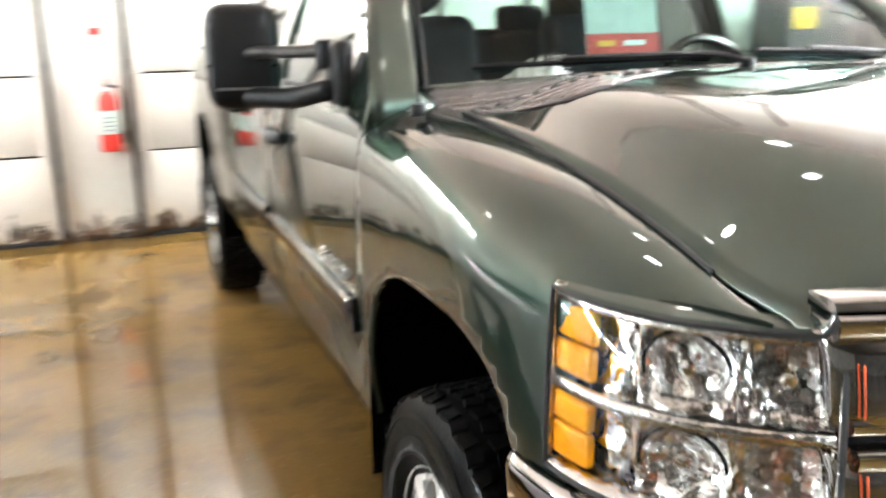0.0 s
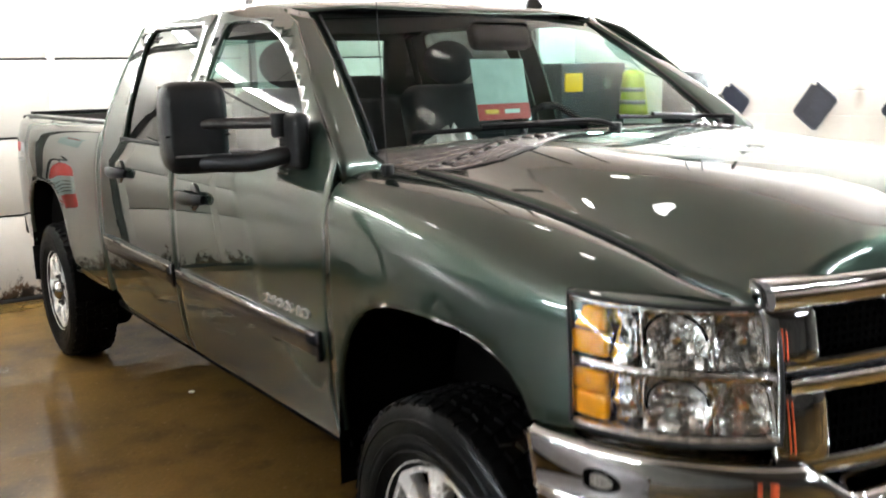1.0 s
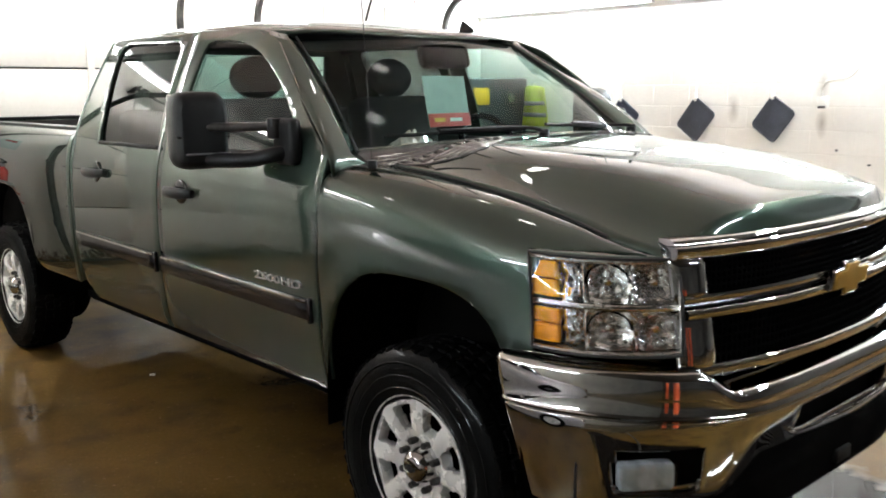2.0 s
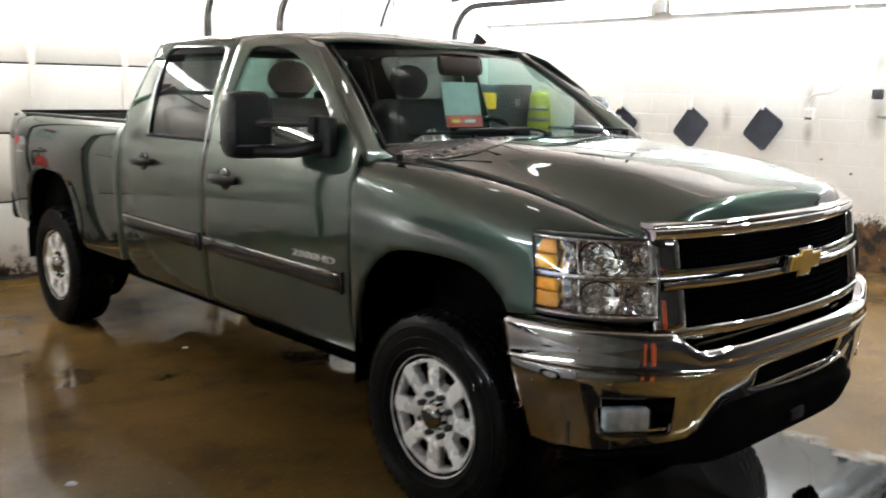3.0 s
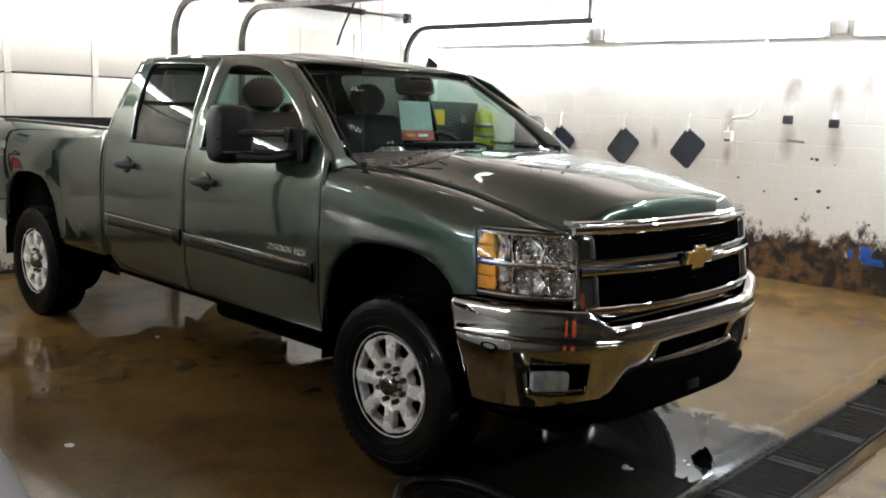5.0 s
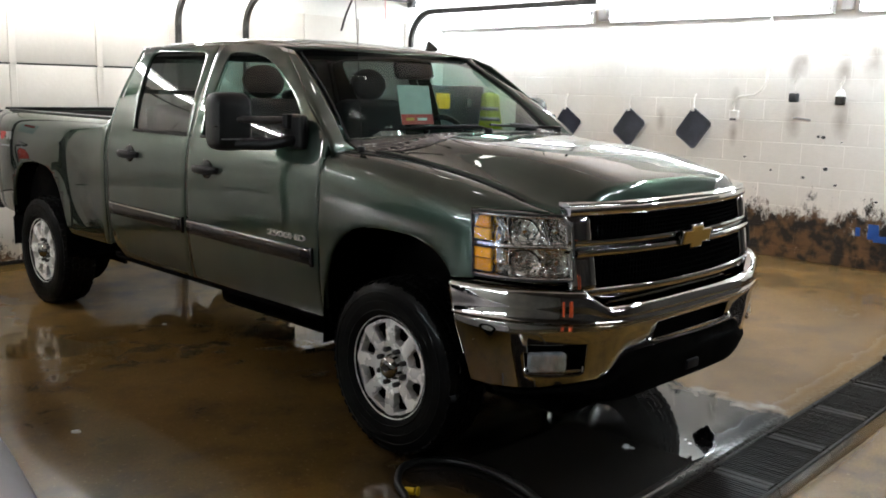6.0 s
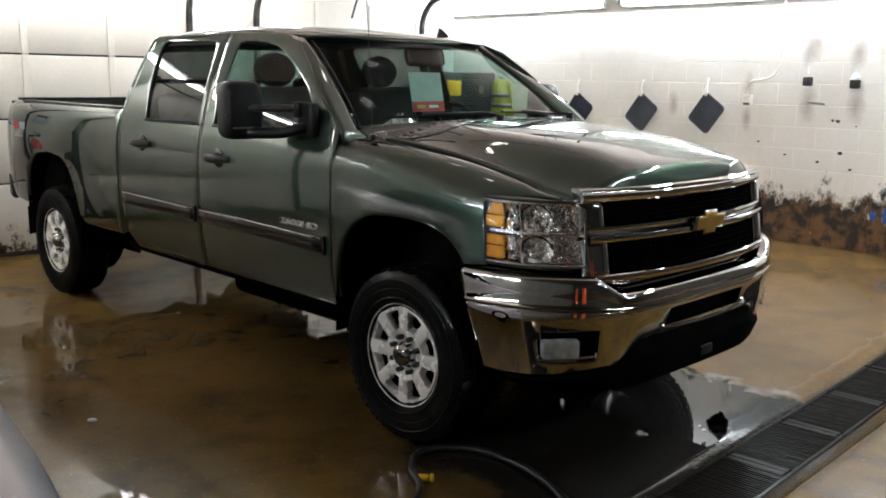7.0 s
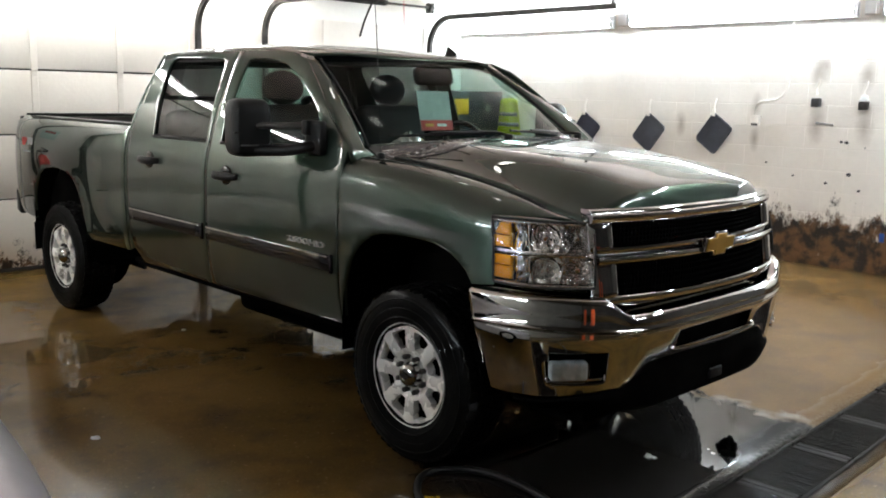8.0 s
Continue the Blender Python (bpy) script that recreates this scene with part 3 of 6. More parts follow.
def build_door(x0, x1, name):
    x0, x1 = x0 - 0.03, x1 + 0.03
    w = x1 - x0
    base = thing(name, "cream sectional garage door, closed, with dirty bottom", "garage door", ((x0 + x1) / 2, YN - 0.045, 0), kind="structure")
    seams = (0.03, 0.66, 1.235, 1.81, 2.48)
    for z0, z1 in zip(seams, seams[1:]):
        bm = box((w - 0.02, 0.045, z1 - z0 - 0.016), (0, 0.02, (z0 + z1) / 2), bev=0.004)
        for k in range(4):
            x = -w / 2 + w * k / 3
            x = min(max(x, -w / 2 + 0.04), w / 2 - 0.04)
            box((0.062, 0.014, z1 - z0 - 0.012), (x, -0.008, (z0 + z1) / 2), bm=bm, bev=0.003, seg=1)
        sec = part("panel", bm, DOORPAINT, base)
        for k in range(4):
            x = min(max(-w / 2 + w * k / 3, -w / 2 + 0.04), w / 2 - 0.04)
            if z0 > 0.1:
                bm = box((0.05, 0.006, 0.10), (x, -0.018, z0), bev=0.002, seg=1)
                cyl(0.007, 0.055, (x, -0.024, z0), (0, 90, 0), bm=bm, n=10)
                part("hinge", bm, DOORPAINT, sec)
    part("seam_backing", box((w - 0.06, 0.006, 2.40), (0, 0.034, 1.25)), SEAL, base)
    part("bottom_seal", box((w - 0.02, 0.05, 0.035), (0, 0.02, 0.018), bev=0.008), SEAL, base, "black rubber bottom seal")
    return base


def build_track(x, yend, name="door_track", z=2.60):
    base = thing(name, "dark steel curved garage door track", "door track", (x, YN - 0.075, 0), group="garage door tracks")
    r = 0.36
    pts = [(0, 0, 0.05), (0, 0, 1.2), (0, 0, z - r)]
    pts += [(0, -r + r * math.cos(a), z - r + r * math.sin(a)) for a in (math.pi / 2 * k / 8 for k in range(1, 9))]
    pts += [(0, -(r + (YN - 0.075 - yend)) / 2, z), (0, -(YN - 0.075 - yend), z)]
    # a C-shaped rail swept along the line
    sect = [(-0.022, -0.028), (0.022, -0.028), (0.022, -0.018), (-0.016, -0.018), (-0.016, 0.018), (0.022, 0.018), (0.022, 0.028), (-0.022, 0.028)]
    rows = []
    P = [Vector(p) for p in pts]
    for i, p in enumerate(P):
        d = (P[min(i + 1, len(P) - 1)] - P[max(i - 1, 0)]).normalized()
        n = Vector((1, 0, 0)).cross(d)
        rows.append([p + Vector((a, 0, 0)) + n * b for a, b in sect])
    bm = grid(rows, True)
    bmesh.ops.recalc_face_normals(bm, faces=bm.faces[:])
    part("rail", bm, DARK_STEEL, base)
    for zz in (0.5, 1.3, 2.05):
        part("bracket", box((0.05, 0.06, 0.07), (0.0, 0.02, zz), bev=0.004), DARK_STEEL, base)
    bm = box((0.03, 0.03, TOP - z), (0.0, -(YN - 0.075 - yend) + 0.05, (TOP + z) / 2), bev=0.002)
    part("hanger", bm, DARK_STEEL, base)
    return base


def build_spring(x0, x1, z=2.72):
    base = thing("door_spring", "dark torsion spring on a shaft over the garage door", "door spring", ((x0 + x1) / 2, YN - 0.14, z), group="garage door springs")
    w = x1 - x0
    part("shaft", cyl(0.014, w, (0, 0, 0), (0, 90, 0)), DARK_STEEL, base)
    for s in (-1, 1):
        part("drum", cyl(0.055, 0.06, (s * (w / 2 - 0.08), 0, 0), (0, 90, 0), bev=0.006), DARK_STEEL, base)
        part("bearing_plate", box((0.012, 0.14, 0.12), (s * (w / 2 - 0.02), 0.06, 0), bev=0.003), DARK_STEEL, base)
    L, turns, r = 0.85, 42, 0.032
    pts = [(-w * 0.02 - L / 2 + L * k / (turns * 8), r * math.cos(2 * math.pi * k / 8), r * math.sin(2 * math.pi * k / 8)) for k in range(turns * 8 + 1)]
    part("coil", tube(pts, 0.0075, n=5, sub=1), DARK_STEEL, base)
    part("cone", cyl(0.035, 0.07, (-w * 0.02 + L / 2 + 0.03, 0, 0), (0, 90, 0), bev=0.008), DARK_STEEL, base)
    return base


def build_lamp(at, rz, hang=False, glow=TUBE):
    """A long strip lamp: at is the middle of its back; it faces the local -y."""
    base = thing("strip_lamp", "white two-tube fluorescent strip lamp, lit", "lamp", at, group="fluorescent strip lamps")
    base.rotation_euler = (0, 0, radians(rz)) if not hang else (radians(90), 0, radians(rz))
    L = 2.44
    sect = [(0.0, 0.07), (-0.03, 0.07), (-0.05, 0.045), (-0.05, -0.05), (-0.050, -0.060), (-0.046, -0.068), (-0.03, -0.07), (0.0, -0.07)]
    rows = [[(x, y, z) for y, z in sect] for x in (-L / 2, L / 2)]
    bm = grid(rows, True)
    bm.verts.ensure_lookup_table()
    n = len(sect)
    bm.faces.new([bm.verts[i] for i in range(n)])
    bm.faces.new([bm.verts[n + i] for i in range(n)][::-1])
    bmesh.ops.recalc_face_normals(bm, faces=bm.faces[:])
    part("housing", bm, WHITE_METAL, base)
    for z in (-0.025, 0.035):
        t = part("tube", cyl(0.019, L - 0.08, (0, -0.085, z), (0, 90, 0), n=12), glow, base)
        for s in (-1, 1):
            part("socket", box((0.02, 0.045, 0.05), (s * (L / 2 - 0.025), -0.075, z), bev=0.004), WHITE_METAL, t)
    if hang:
        for x in (-0.8, 0.8):
            part("hanger_rod", cyl(0.006, TOP - at[2] + 0.02, (x, (TOP - at[2]) / 2, 0), (90, 0, 0), n=8), STEEL, base)
    return base


def build_bowl_lamp(x, y):
    base = thing("ceiling_lamp", "round frosted ceiling lamp, lit, with a white rim", "lamp", (x, y, TOP), group="round ceiling lamps")
    turn = pose(0, 0, 0, 0, 90, 0)
    for nm, prof, m in (("rim", [(0.065, 0.0), (0.096, 0.002), (0.096, 0.03), (0.084, 0.042), (0.079, 0.03)], WHITE_METAL), ("bowl", [(0.080, 0.03), (0.073, 0.048), (0.055, 0.060), (0.030, 0.066), (0.0, 0.068)], BULB)):
        bm = lathe(prof, 32)
        bmesh.ops.transform(bm, matrix=turn, verts=bm.verts[:])
        part(nm, bm, m, base)


build_floor()
EAST = build_walls()
build_door(-4.34, -1.95, "garage_door_1")
build_door(-1.28, 1.06, "garage_door_2")
build_door(1.95, 4.26, "garage_door_3")
for x, yend in ((-4.40, 2.9), (-1.89, 2.9), (-1.34, 2.6), (1.11, 2.3), (1.90, 2.5), (4.31, 2.75)):
    build_track(x, yend)
build_spring(-4.40, -1.88)
build_spring(-1.35, 1.12)
build_spring(1.88, 4.32)
for y in (4.42, 1.76, -0.90):
    build_lamp((XR - 0.02, y, 2.50), -90, glow=EAST_TUBE)
for x in (1.05, -1.49, -4.03):
    build_lamp((x, YN - 0.40, 2.90), 0, hang=True, glow=DOOR_TUBE)
# unseen strip lamp, added to brighten the block wall
build_lamp((2.6, -1.95, TOP - 0.14), 90, hang=True)
build_lamp((1.6, -5.2, 3.2), 0, hang=True)
# two lamps added on the unseen side wall to brighten the wheels
for y in (2.0, -0.7):
    build_lamp((XL + 0.02, y, 2.70), 90, glow=EAST_TUBE)
for x, y in ((0.70, 1.60), (-0.02, 0.80), (-2.9, 2.9)):
    build_bowl_lamp(x, y)
build_grates()

# ---- the pickup truck: nose towards -y, front axle at y = 0 ----
WB = 3.904
profile = curve([0.48, 0.58, 0.70, 0.80, 0.90, 1.02, 1.14, 1.22, 1.30, 1.37, 1.42], [0.945, 0.968, 0.986, 0.994, 0.998, 1.000, 0.998, 0.993, 0.981, 0.962, 0.945])
nose = curve([-0.86, -0.80, -0.72, -0.60, -0.51, -0.40, -0.20, 0.10], [0.66, 0.745, 0.825, 0.905, 0.950, 0.978, 0.997, 1.002])
hood_edge = curve([-0.84, -0.72, -0.63, -0.51, -0.18, 0.20, 0.60], [1.155, 1.185, 1.205, 1.24, 1.305, 1.35, 1.375])


def arch(ay, half=0.48, rise=0.63, z0=0.42, power=3.0, n=22, zmin=0.0):
    """The edge of a wheel opening from its front foot over the top to its rear foot, as (y, z)."""
    out = []
    for k in range(n + 1):
        a = math.pi * k / n
        c, s = math.cos(a), math.sin(a)
        out.append((ay - half * math.copysign(abs(c) ** (2 / power), c), z0 + rise * abs(s) ** (2 / power)))
    return out


def side_x(y, z):
    x = profile(z)
    if y < 0.10:
        # the nose tapers towards the grille, most at the height of the lamps
        t = min(max((z - 0.90) / 0.25, 0), 1)
        x = min(x, nose(y) + (1 - t) * 0.03 * max(0, -0.3 - y) / 0.2)
    if y > 4.2:
        x -= 0.085 * ((y - 4.2) / 0.78) ** 2.4
    for ay in (0.0, WB + 0.016):
        r = ((abs(y - ay) / 0.48) ** 3 + (abs(z - 0.42) / 0.64) ** 3) ** (1 / 3)
        x += 0.004 * math.exp(-((r - 1.0) / 0.09) ** 2)
    return x


def cab_x(z):
    """Half width of the doors and pillars: leans in above the waist line."""
    if z <= 1.36:
        return profile(z)
    t = (z - 1.36) / 0.53
    return 0.965 - 0.05 * t - 0.165 * t ** 1.35


def fender_point(s):
    def f(y, v):
        if v <= 1.10:
            return (s * side_x(y, v), y, v)
        t = min((v - 1.10) / 0.35, 1.0)
        n = 2.3 + 1.9 * min(max((y + 0.35) / 0.85, 0), 1)
        x1, x0, e = side_x(y, 1.10), 0.782, hood_edge(y)
        a = t * math.pi / 2
        return (s * (x0 + max(x1 - x0, 0.01) * max(math.cos(a), 0) ** (2 / n)), y, 1.10 + (e - 1.10) * max(math.sin(a), 0) ** (2 / n))
    return f


def door_point(s):
    return lambda y, z: (s * (cab_x(z) if z > 1.30 else side_x(y, z)), y, z)


def bed_point(s):
    def f(y, z):
        if z <= 1.38:
            return (s * side_x(y, z), y, z)
        t = (z - 1.38) / 0.05
        return (s * (side_x(y, 1.38) - 0.055 * t * t), y, 1.38 + 0.05 * math.sin(t * math.pi / 2))
    return f


truck = thing("pickup_truck", "dark green metallic crew cab pickup truck with wet paint and chrome", "pickup truck")


def tpart(name, bm, material, label="", parent=None, **kw):
    return part(name, bm, material, parent or truck, label, **kw)


hood_mid = curve([-0.875, -0.862, -0.850, -0.835, -0.81, -0.77, -0.72, -0.62, -0.50, -0.30, 0.0, 0.30, 0.60], [1.212, 1.248, 1.276, 1.297, 1.310, 1.322, 1.335, 1.360, 1.384, 1.409, 1.430, 1.445, 1.450])


def face_y(x):
    """Plan curve of the grille."""
    return -0.895 + 0.10 * (abs(x) / 0.70) ** 2.4


def hood_z(x, y):
    e = hood_edge(y)
    ax = min(abs(x) / 0.775, 1.0)
    crown = hood_mid(y) - e
    # flat power dome with soft shoulders
    d = 1 - ax
    dome = 1 / (1 + math.exp(-(d - 0.22) / 0.062))
    base = crown * (0.36 * (1 - ax ** 2.2) + 0.64 * dome)
    return e + base


def build_body(s):
    """Everything that the truck has on each side; s = -1 for the kerb side."""
    way = (s, 0, 0)
    a = arch(0.0)
    fr = [p for p in a if p[1] <= 0.9 and p[0] < 0]
    top = [(-0.50, 1.178), (-0.60, 1.285), (-0.70, 1.38), (-0.735, 1.45)]
    outline = [(0.496, 0.545), (0.498, 1.00), (0.49, 1.14), (0.475, 1.32), (0.50, 1.45)] + top[::-1]
    outline += [(-0.535, 1.05), (-0.505, 0.905)]
    archpts = [p for p in a if not (p[0] < 0 and p[1] < 0.885) and not (p[0] > 0 and p[1] < 0.545)]
    outline += archpts + [(archpts[-1][0], 0.545)]
    tpart("front_fender", sheet([outline], fender_point(s), way, 0.05, 0.04), PAINT, thick=0.012, bevel=0.003)
    lip = [fender_point(s)(y, z) for y, z in archpts]
    tpart("arch_lip", tube([Vector(p) + Vector((-s * 0.012, 0, 0)) for p in lip], 0.011, n=8, sub=2), PAINT)
    # front door
    fd_low = [(0.505, 0.545), (1.742, 0.545), (1.742, 1.375), (1.615, 1.375), (0.690, 1.395), (0.575, 1.40), (0.475, 1.40), (0.497, 1.14), (0.505, 1.0)]
    glass_edge = [(0.690, 1.395), (0.715, 1.47), (0.755, 1.53), (0.83, 1.597), (0.92, 1.663), (1.02, 1.724), (1.12, 1.772), (1.22, 1.808), (1.32, 1.830), (1.42, 1.840), (1.56, 1.842), (1.600, 1.830), (1.614, 1.795), (1.615, 1.375)]
    fd_top = [(0.475, 1.40), (0.575, 1.40)] + glass_edge + [(1.742, 1.375), (1.742, 1.885), (1.36, 1.885), (1.17, 1.868), (1.02, 1.815), (0.86, 1.70), (0.66, 1.535)]
    door = tpart("front_door", sheet([fd_low, fd_top], door_point(s), way, 0.05, 0.04), PAINT, thick=0.012, bevel=0.003)
    win = [(0.690, 1.37)] + glass_edge[1:-1] + [(1.615, 1.37)]
    tpart("window", sheet([win], lambda y, z: (s * (cab_x(z) - 0.014), y, z), way, 0.1, 0.08), SIDE_GLASS, "lightly tinted door glass", door)
    # rear door
    glass_edge = [(1.775, 1.375), (1.845, 1.805), (1.862, 1.838), (1.90, 1.850), (2.44, 1.858), (2.490, 1.848), (2.512, 1.815), (2.510, 1.765), (2.472, 1.60), (2.425, 1.375)]
    rd_low = [(1.752, 0.545), (2.60, 0.545), (2.70, 0.62), (2.755, 0.80), (2.765, 1.20), (2.755, 1.375), (2.425, 1.375), (1.775, 1.375), (1.752, 1.375)]
    rd_top = [(1.752, 1.375)] + glass_edge + [(2.755, 1.375), (2.725, 1.52), (2.695, 1.70), (2.672, 1.80), (2.635, 1.885), (1.752, 1.885)]
    door2 = tpart("rear_door", sheet([rd_low, rd_top], door_point(s), way, 0.05, 0.04), PAINT, thick=0.012, bevel=0.003)
    win = [(1.775, 1.37)] + glass_edge[1:-1] + [(2.425, 1.37)]
    tpart("window", sheet([win], lambda y, z: (s * (cab_x(z) - 0.014), y, z), way, 0.1, 0.08), PRIVACY, "dark privacy glass", door2)
    # window seals
    for dr, pts in ((door, [(0.69, 1.393), (1.615, 1.372)]), (door2, [(1.775, 1.372), (2.425, 1.372)])):
        tpart("belt_seal", tube([(s * (cab_x(z) + 0.001), y, z) for y, z in pts], 0.010, n=8, sub=1), SEAL, "", dr)
    # side mouldings with a bright strip
    for dr, y0, y1 in ((door, 0.555, 1.725), (door2, 1.79, 2.70)):
        rows = []
        for k in range(17):
            y = y0 + (y1 - y0) * k / 16
            zc = 0.845 + 0.012 * (y - 0.55)
            x = side_x(y, zc)
            rows.append([(s * (x - 0.004), y, zc - 0.052), (s * (x + 0.012), y, zc - 0.044), (s * (x + 0.017), y, zc - 0.01), (s * (x + 0.017), y, zc + 0.016), (s * (x + 0.014), y, zc + 0.031), (s * (x - 0.004), y, zc + 0.034)])
        mo = tpart("side_moulding", outward(grid(rows), way), GLOSS_BLACK, "dark rub strip", dr, thick=0.006)
        rows = []
        for k in range(17):
            y = y0 + 0.01 + (y1 - y0 - 0.02) * k / 16
            zc = 0.845 + 0.012 * (y - 0.55)
            x = side_x(y, zc) + 0.017
            rows.append([(s * (x - 0.004), y, zc + 0.018), (s * (x + 0.003), y, zc + 0.020), (s * (x + 0.003), y, zc + 0.028), (s * (x - 0.007), y, zc + 0.031)])
        tpart("bright_strip", outward(grid(rows), way), CHROME, "thin bright strip", mo, thick=0.003)
        zc = 0.845 + 0.012 * (y0 - 0.55)
        tpart("end_cap", box((0.02, 0.018, 0.095), (s * (side_x(y0, zc) + 0.006), y0 - 0.006, zc - 0.008), (0, 0, 0), bev=0.004), GLOSS_BLACK, "black end cap", mo)
    # door handles: dark grip in a scooped cup
    for dr, y, z in ((door, 1.515, 1.195), (door2, 2.425, 1.225)):
        x = side_x(y, z)
        bm = bmesh.new()
        rows = []
        for k in range(13):
            t = k / 12
            yy = y - 0.12 + 0.24 * t
            off = 0.010 + 0.034 * math.sin(math.pi * t) ** 0.5
            hh = 0.018 + 0.008 * math.sin(math.pi * t)
            rows.append([(s * (x + off + 0.012 * math.cos(q)), yy, z + hh * math.sin(q)) for q in (2 * math.pi * j / 10 for j in range(10))])
        grid(rows, True, bm)
        bmesh.ops.recalc_face_normals(bm, faces=bm.faces[:])
        tpart("door_handle", bm, BLACK, "black plastic pull handle", dr)
        bm = bmesh.new()
        bmesh.ops.create_uvsphere(bm, u_segments=20, v_segments=12, radius=1, matrix=pose(s * (x + 0.0), y, z) @ Matrix.Diagonal((0.012, 0.062, 0.054, 1)))
        tpart("handle_cup", bm, GLOSS_BLACK, "", dr)
    # rocker
    rows = [[(s * xx, y, z) for xx, z in ((0.80, 0.50), (0.93, 0.505), (0.955, 0.53), (0.955, 0.56))] for y in np.linspace(0.46, 2.75, 12)]
    tpart("rocker_panel", outward(grid(rows), (s, 0, -0.5)), UNDER, thick=0.01)
    # bed side
    b = arch(WB + 0.016, 0.49, 0.655)
    bpts = [p for p in b if p[1] >= 0.60]
    outline = [(2.785, 0.60), (2.785, 1.43), (4.96, 1.43), (4.98, 1.10), (4.96, 0.70), (4.92, 0.66), (bpts[-1][0], 0.64)] + bpts[::-1] + [(bpts[0][0], 0.60)]
    side = tpart("bed_side", sheet([outline], bed_point(s), way, 0.06, 0.05), PAINT, thick=0.014, bevel=0.003)
    lip = [bed_point(s)(y, z) for y, z in bpts]
    tpart("arch_lip", tube([Vector(p) + Vector((-s * 0.012, 0, 0)) for p in lip], 0.011, n=8, sub=2), PAINT)
    tpart("rail_cap", box((0.085, 1.78, 0.016), (s * 0.872, 3.70, 1.428), bev=0.006), BLACK, "black plastic rail cap")
    tpart("bed_inner_side", box((0.05, 2.20, 0.50), (s * 0.83, 3.90, 1.17), bev=0.01), LINER)
    bm = cyl(0.47, 0.24, (s * 0.76, WB, 0.62), (0, 90, 0), n=32)
    tpart("wheel_tub", bm, UNDER)
    # tail lamp at the rear corner
    lamp = tpart("tail_lamp", box((0.07, 0.09, 0.42), (s * 0.845, 4.945, 1.17), bev=0.015), RED_LENS, "red tail lamp")
    # decal near the rear corner: red mark, grey marks
    for y, z, w, h, m in ((4.565, 1.235, 0.11, 0.062, RED_PRINT), (4.465, 1.24, 0.050, 0.060, TRIMLIGHT), (4.40, 1.24, 0.046, 0.060, TRIMLIGHT), (4.48, 1.160, 0.20, 0.012, TRIMLIGHT)):
        tpart("decal_bar", box((0.003, w, h), (s * (side_x(y, z) + 0.0012), y, z), (0, 0, 0)), m, "", side)
    # mirror: tall towing head on two arms
    mir = tpart("mirror", box((0.05, 0.13, 0.17), (s * 0.975, 0.70, 1.44), (0, 0, 0), bev=0.02, seg=3), BLACK, "large black towing mirror")
    bm = tube([(s * 0.97, 0.70, 1.40), (s * 1.02, 0.72, 1.395), (s * 1.08, 0.80, 1.375), (s * 1.17, 0.93, 1.372)], 0.028, n=12)
    tpart("lower_arm", bm, BLACK, "", mir)
    tpart("upper_arm", tube([(s * 0.99, 0.74, 1.495), (s * 1.20, 0.95, 1.492)], 0.017, n=12, sub=1), DARK_STEEL, "dark metal telescoping arm", mir)
    tpart("arm_clamp", cyl(0.030, 0.075, (s * 0.995, 0.745, 1.488), (0, 0, 0), bev=0.008), BLACK, "", mir)
    bm = bmesh.new()
    rows = []
    prof = ((-0.075, 0.55), (-0.07, 0.78), (-0.05, 0.93), (-0.015, 1.0), (0.05, 1.0), (0.07, 0.985), (0.075, 0.96))
    for yy, sc in prof:
        ring = []
        for k in range(36):
            q = 2 * math.pi * k / 36
            c, w = math.cos(q), math.sin(q)
            ring.append((0.102 * sc * math.copysign(abs(c) ** 0.42, c), yy, 0.143 * sc * math.copysign(abs(w) ** 0.42, w)))
        rows.append(ring)
    grid(rows, True, bm)
    bm.verts.ensure_lookup_table()
    bm.faces.new([bm.verts[i] for i in range(36)][::-1])
    bm.faces.new([bm.verts[len(bm.verts) - 36 + i] for i in range(36)])
    bmesh.ops.recalc_face_normals(bm, faces=bm.faces[:])
    bmesh.ops.transform(bm, matrix=pose(s * 1.175, 0.985, 1.480, 0, 0, s * 12), verts=bm.verts[:])
    head = tpart("mirror_head", bm, BLACK, "", mir, bevel=0.006)
    m = pose(s * 1.175, 0.985, 1.480, 0, 0, s * 12)
    bm = box((0.185, 0.006, 0.19), (0, 0.074, 0.035), bev=0.002)
    bmesh.ops.transform(bm, matrix=m, verts=bm.verts[:])
    tpart("mirror_glass", bm, MIRROR, "", head)
    bm = box((0.165, 0.006, 0.007), (0.012 * -s, -0.0735, -0.083), bev=0.002)
    bmesh.ops.transform(bm, matrix=m, verts=bm.verts[:])
    tpart("trim_line", bm, STEEL, "", head)
    bm = box((0.195, 0.12, 0.006), (0, -0.006, -0.022), bev=0.002)
    bmesh.ops.transform(bm, matrix=m, verts=bm.verts[:])
    tpart("split_line", bm, GLOSS_BLACK, "", head)
    tpart("puddle_lamp", box((0.05, 0.06, 0.014), (s * 0.985, 0.735, 1.345), (0, 0, 0), bev=0.006), LENS, "", mir)
    # A-pillar between windscreen and door frame
    rows = []
    for k in range(15):
        t = k / 14
        y = 0.47 + (1.20 - 0.47) * t
        z = 1.405 + (1.872 - 1.405) * (t ** 0.86)
        outer = Vector((s * (cab_x(z) + 0.001), y, z))
        wx, wy, wz = screen(1.0, t)
        inner = Vector((s * wx, wy, wz))
        k1 = min(1.0, t / 0.25)
        mid = (outer + inner) / 2 + Vector((s * 0.002, -0.010, 0.004)) * k1
        if k == 0:
            rows.append([Vector((s * 0.962, 0.43, 1.335)), Vector((s * 0.93, 0.435, 1.352)), Vector((s * 0.88, 0.44, 1.362)), Vector((s * 0.83, 0.45, 1.366)), Vector((s * 0.785, 0.455, 1.366))])
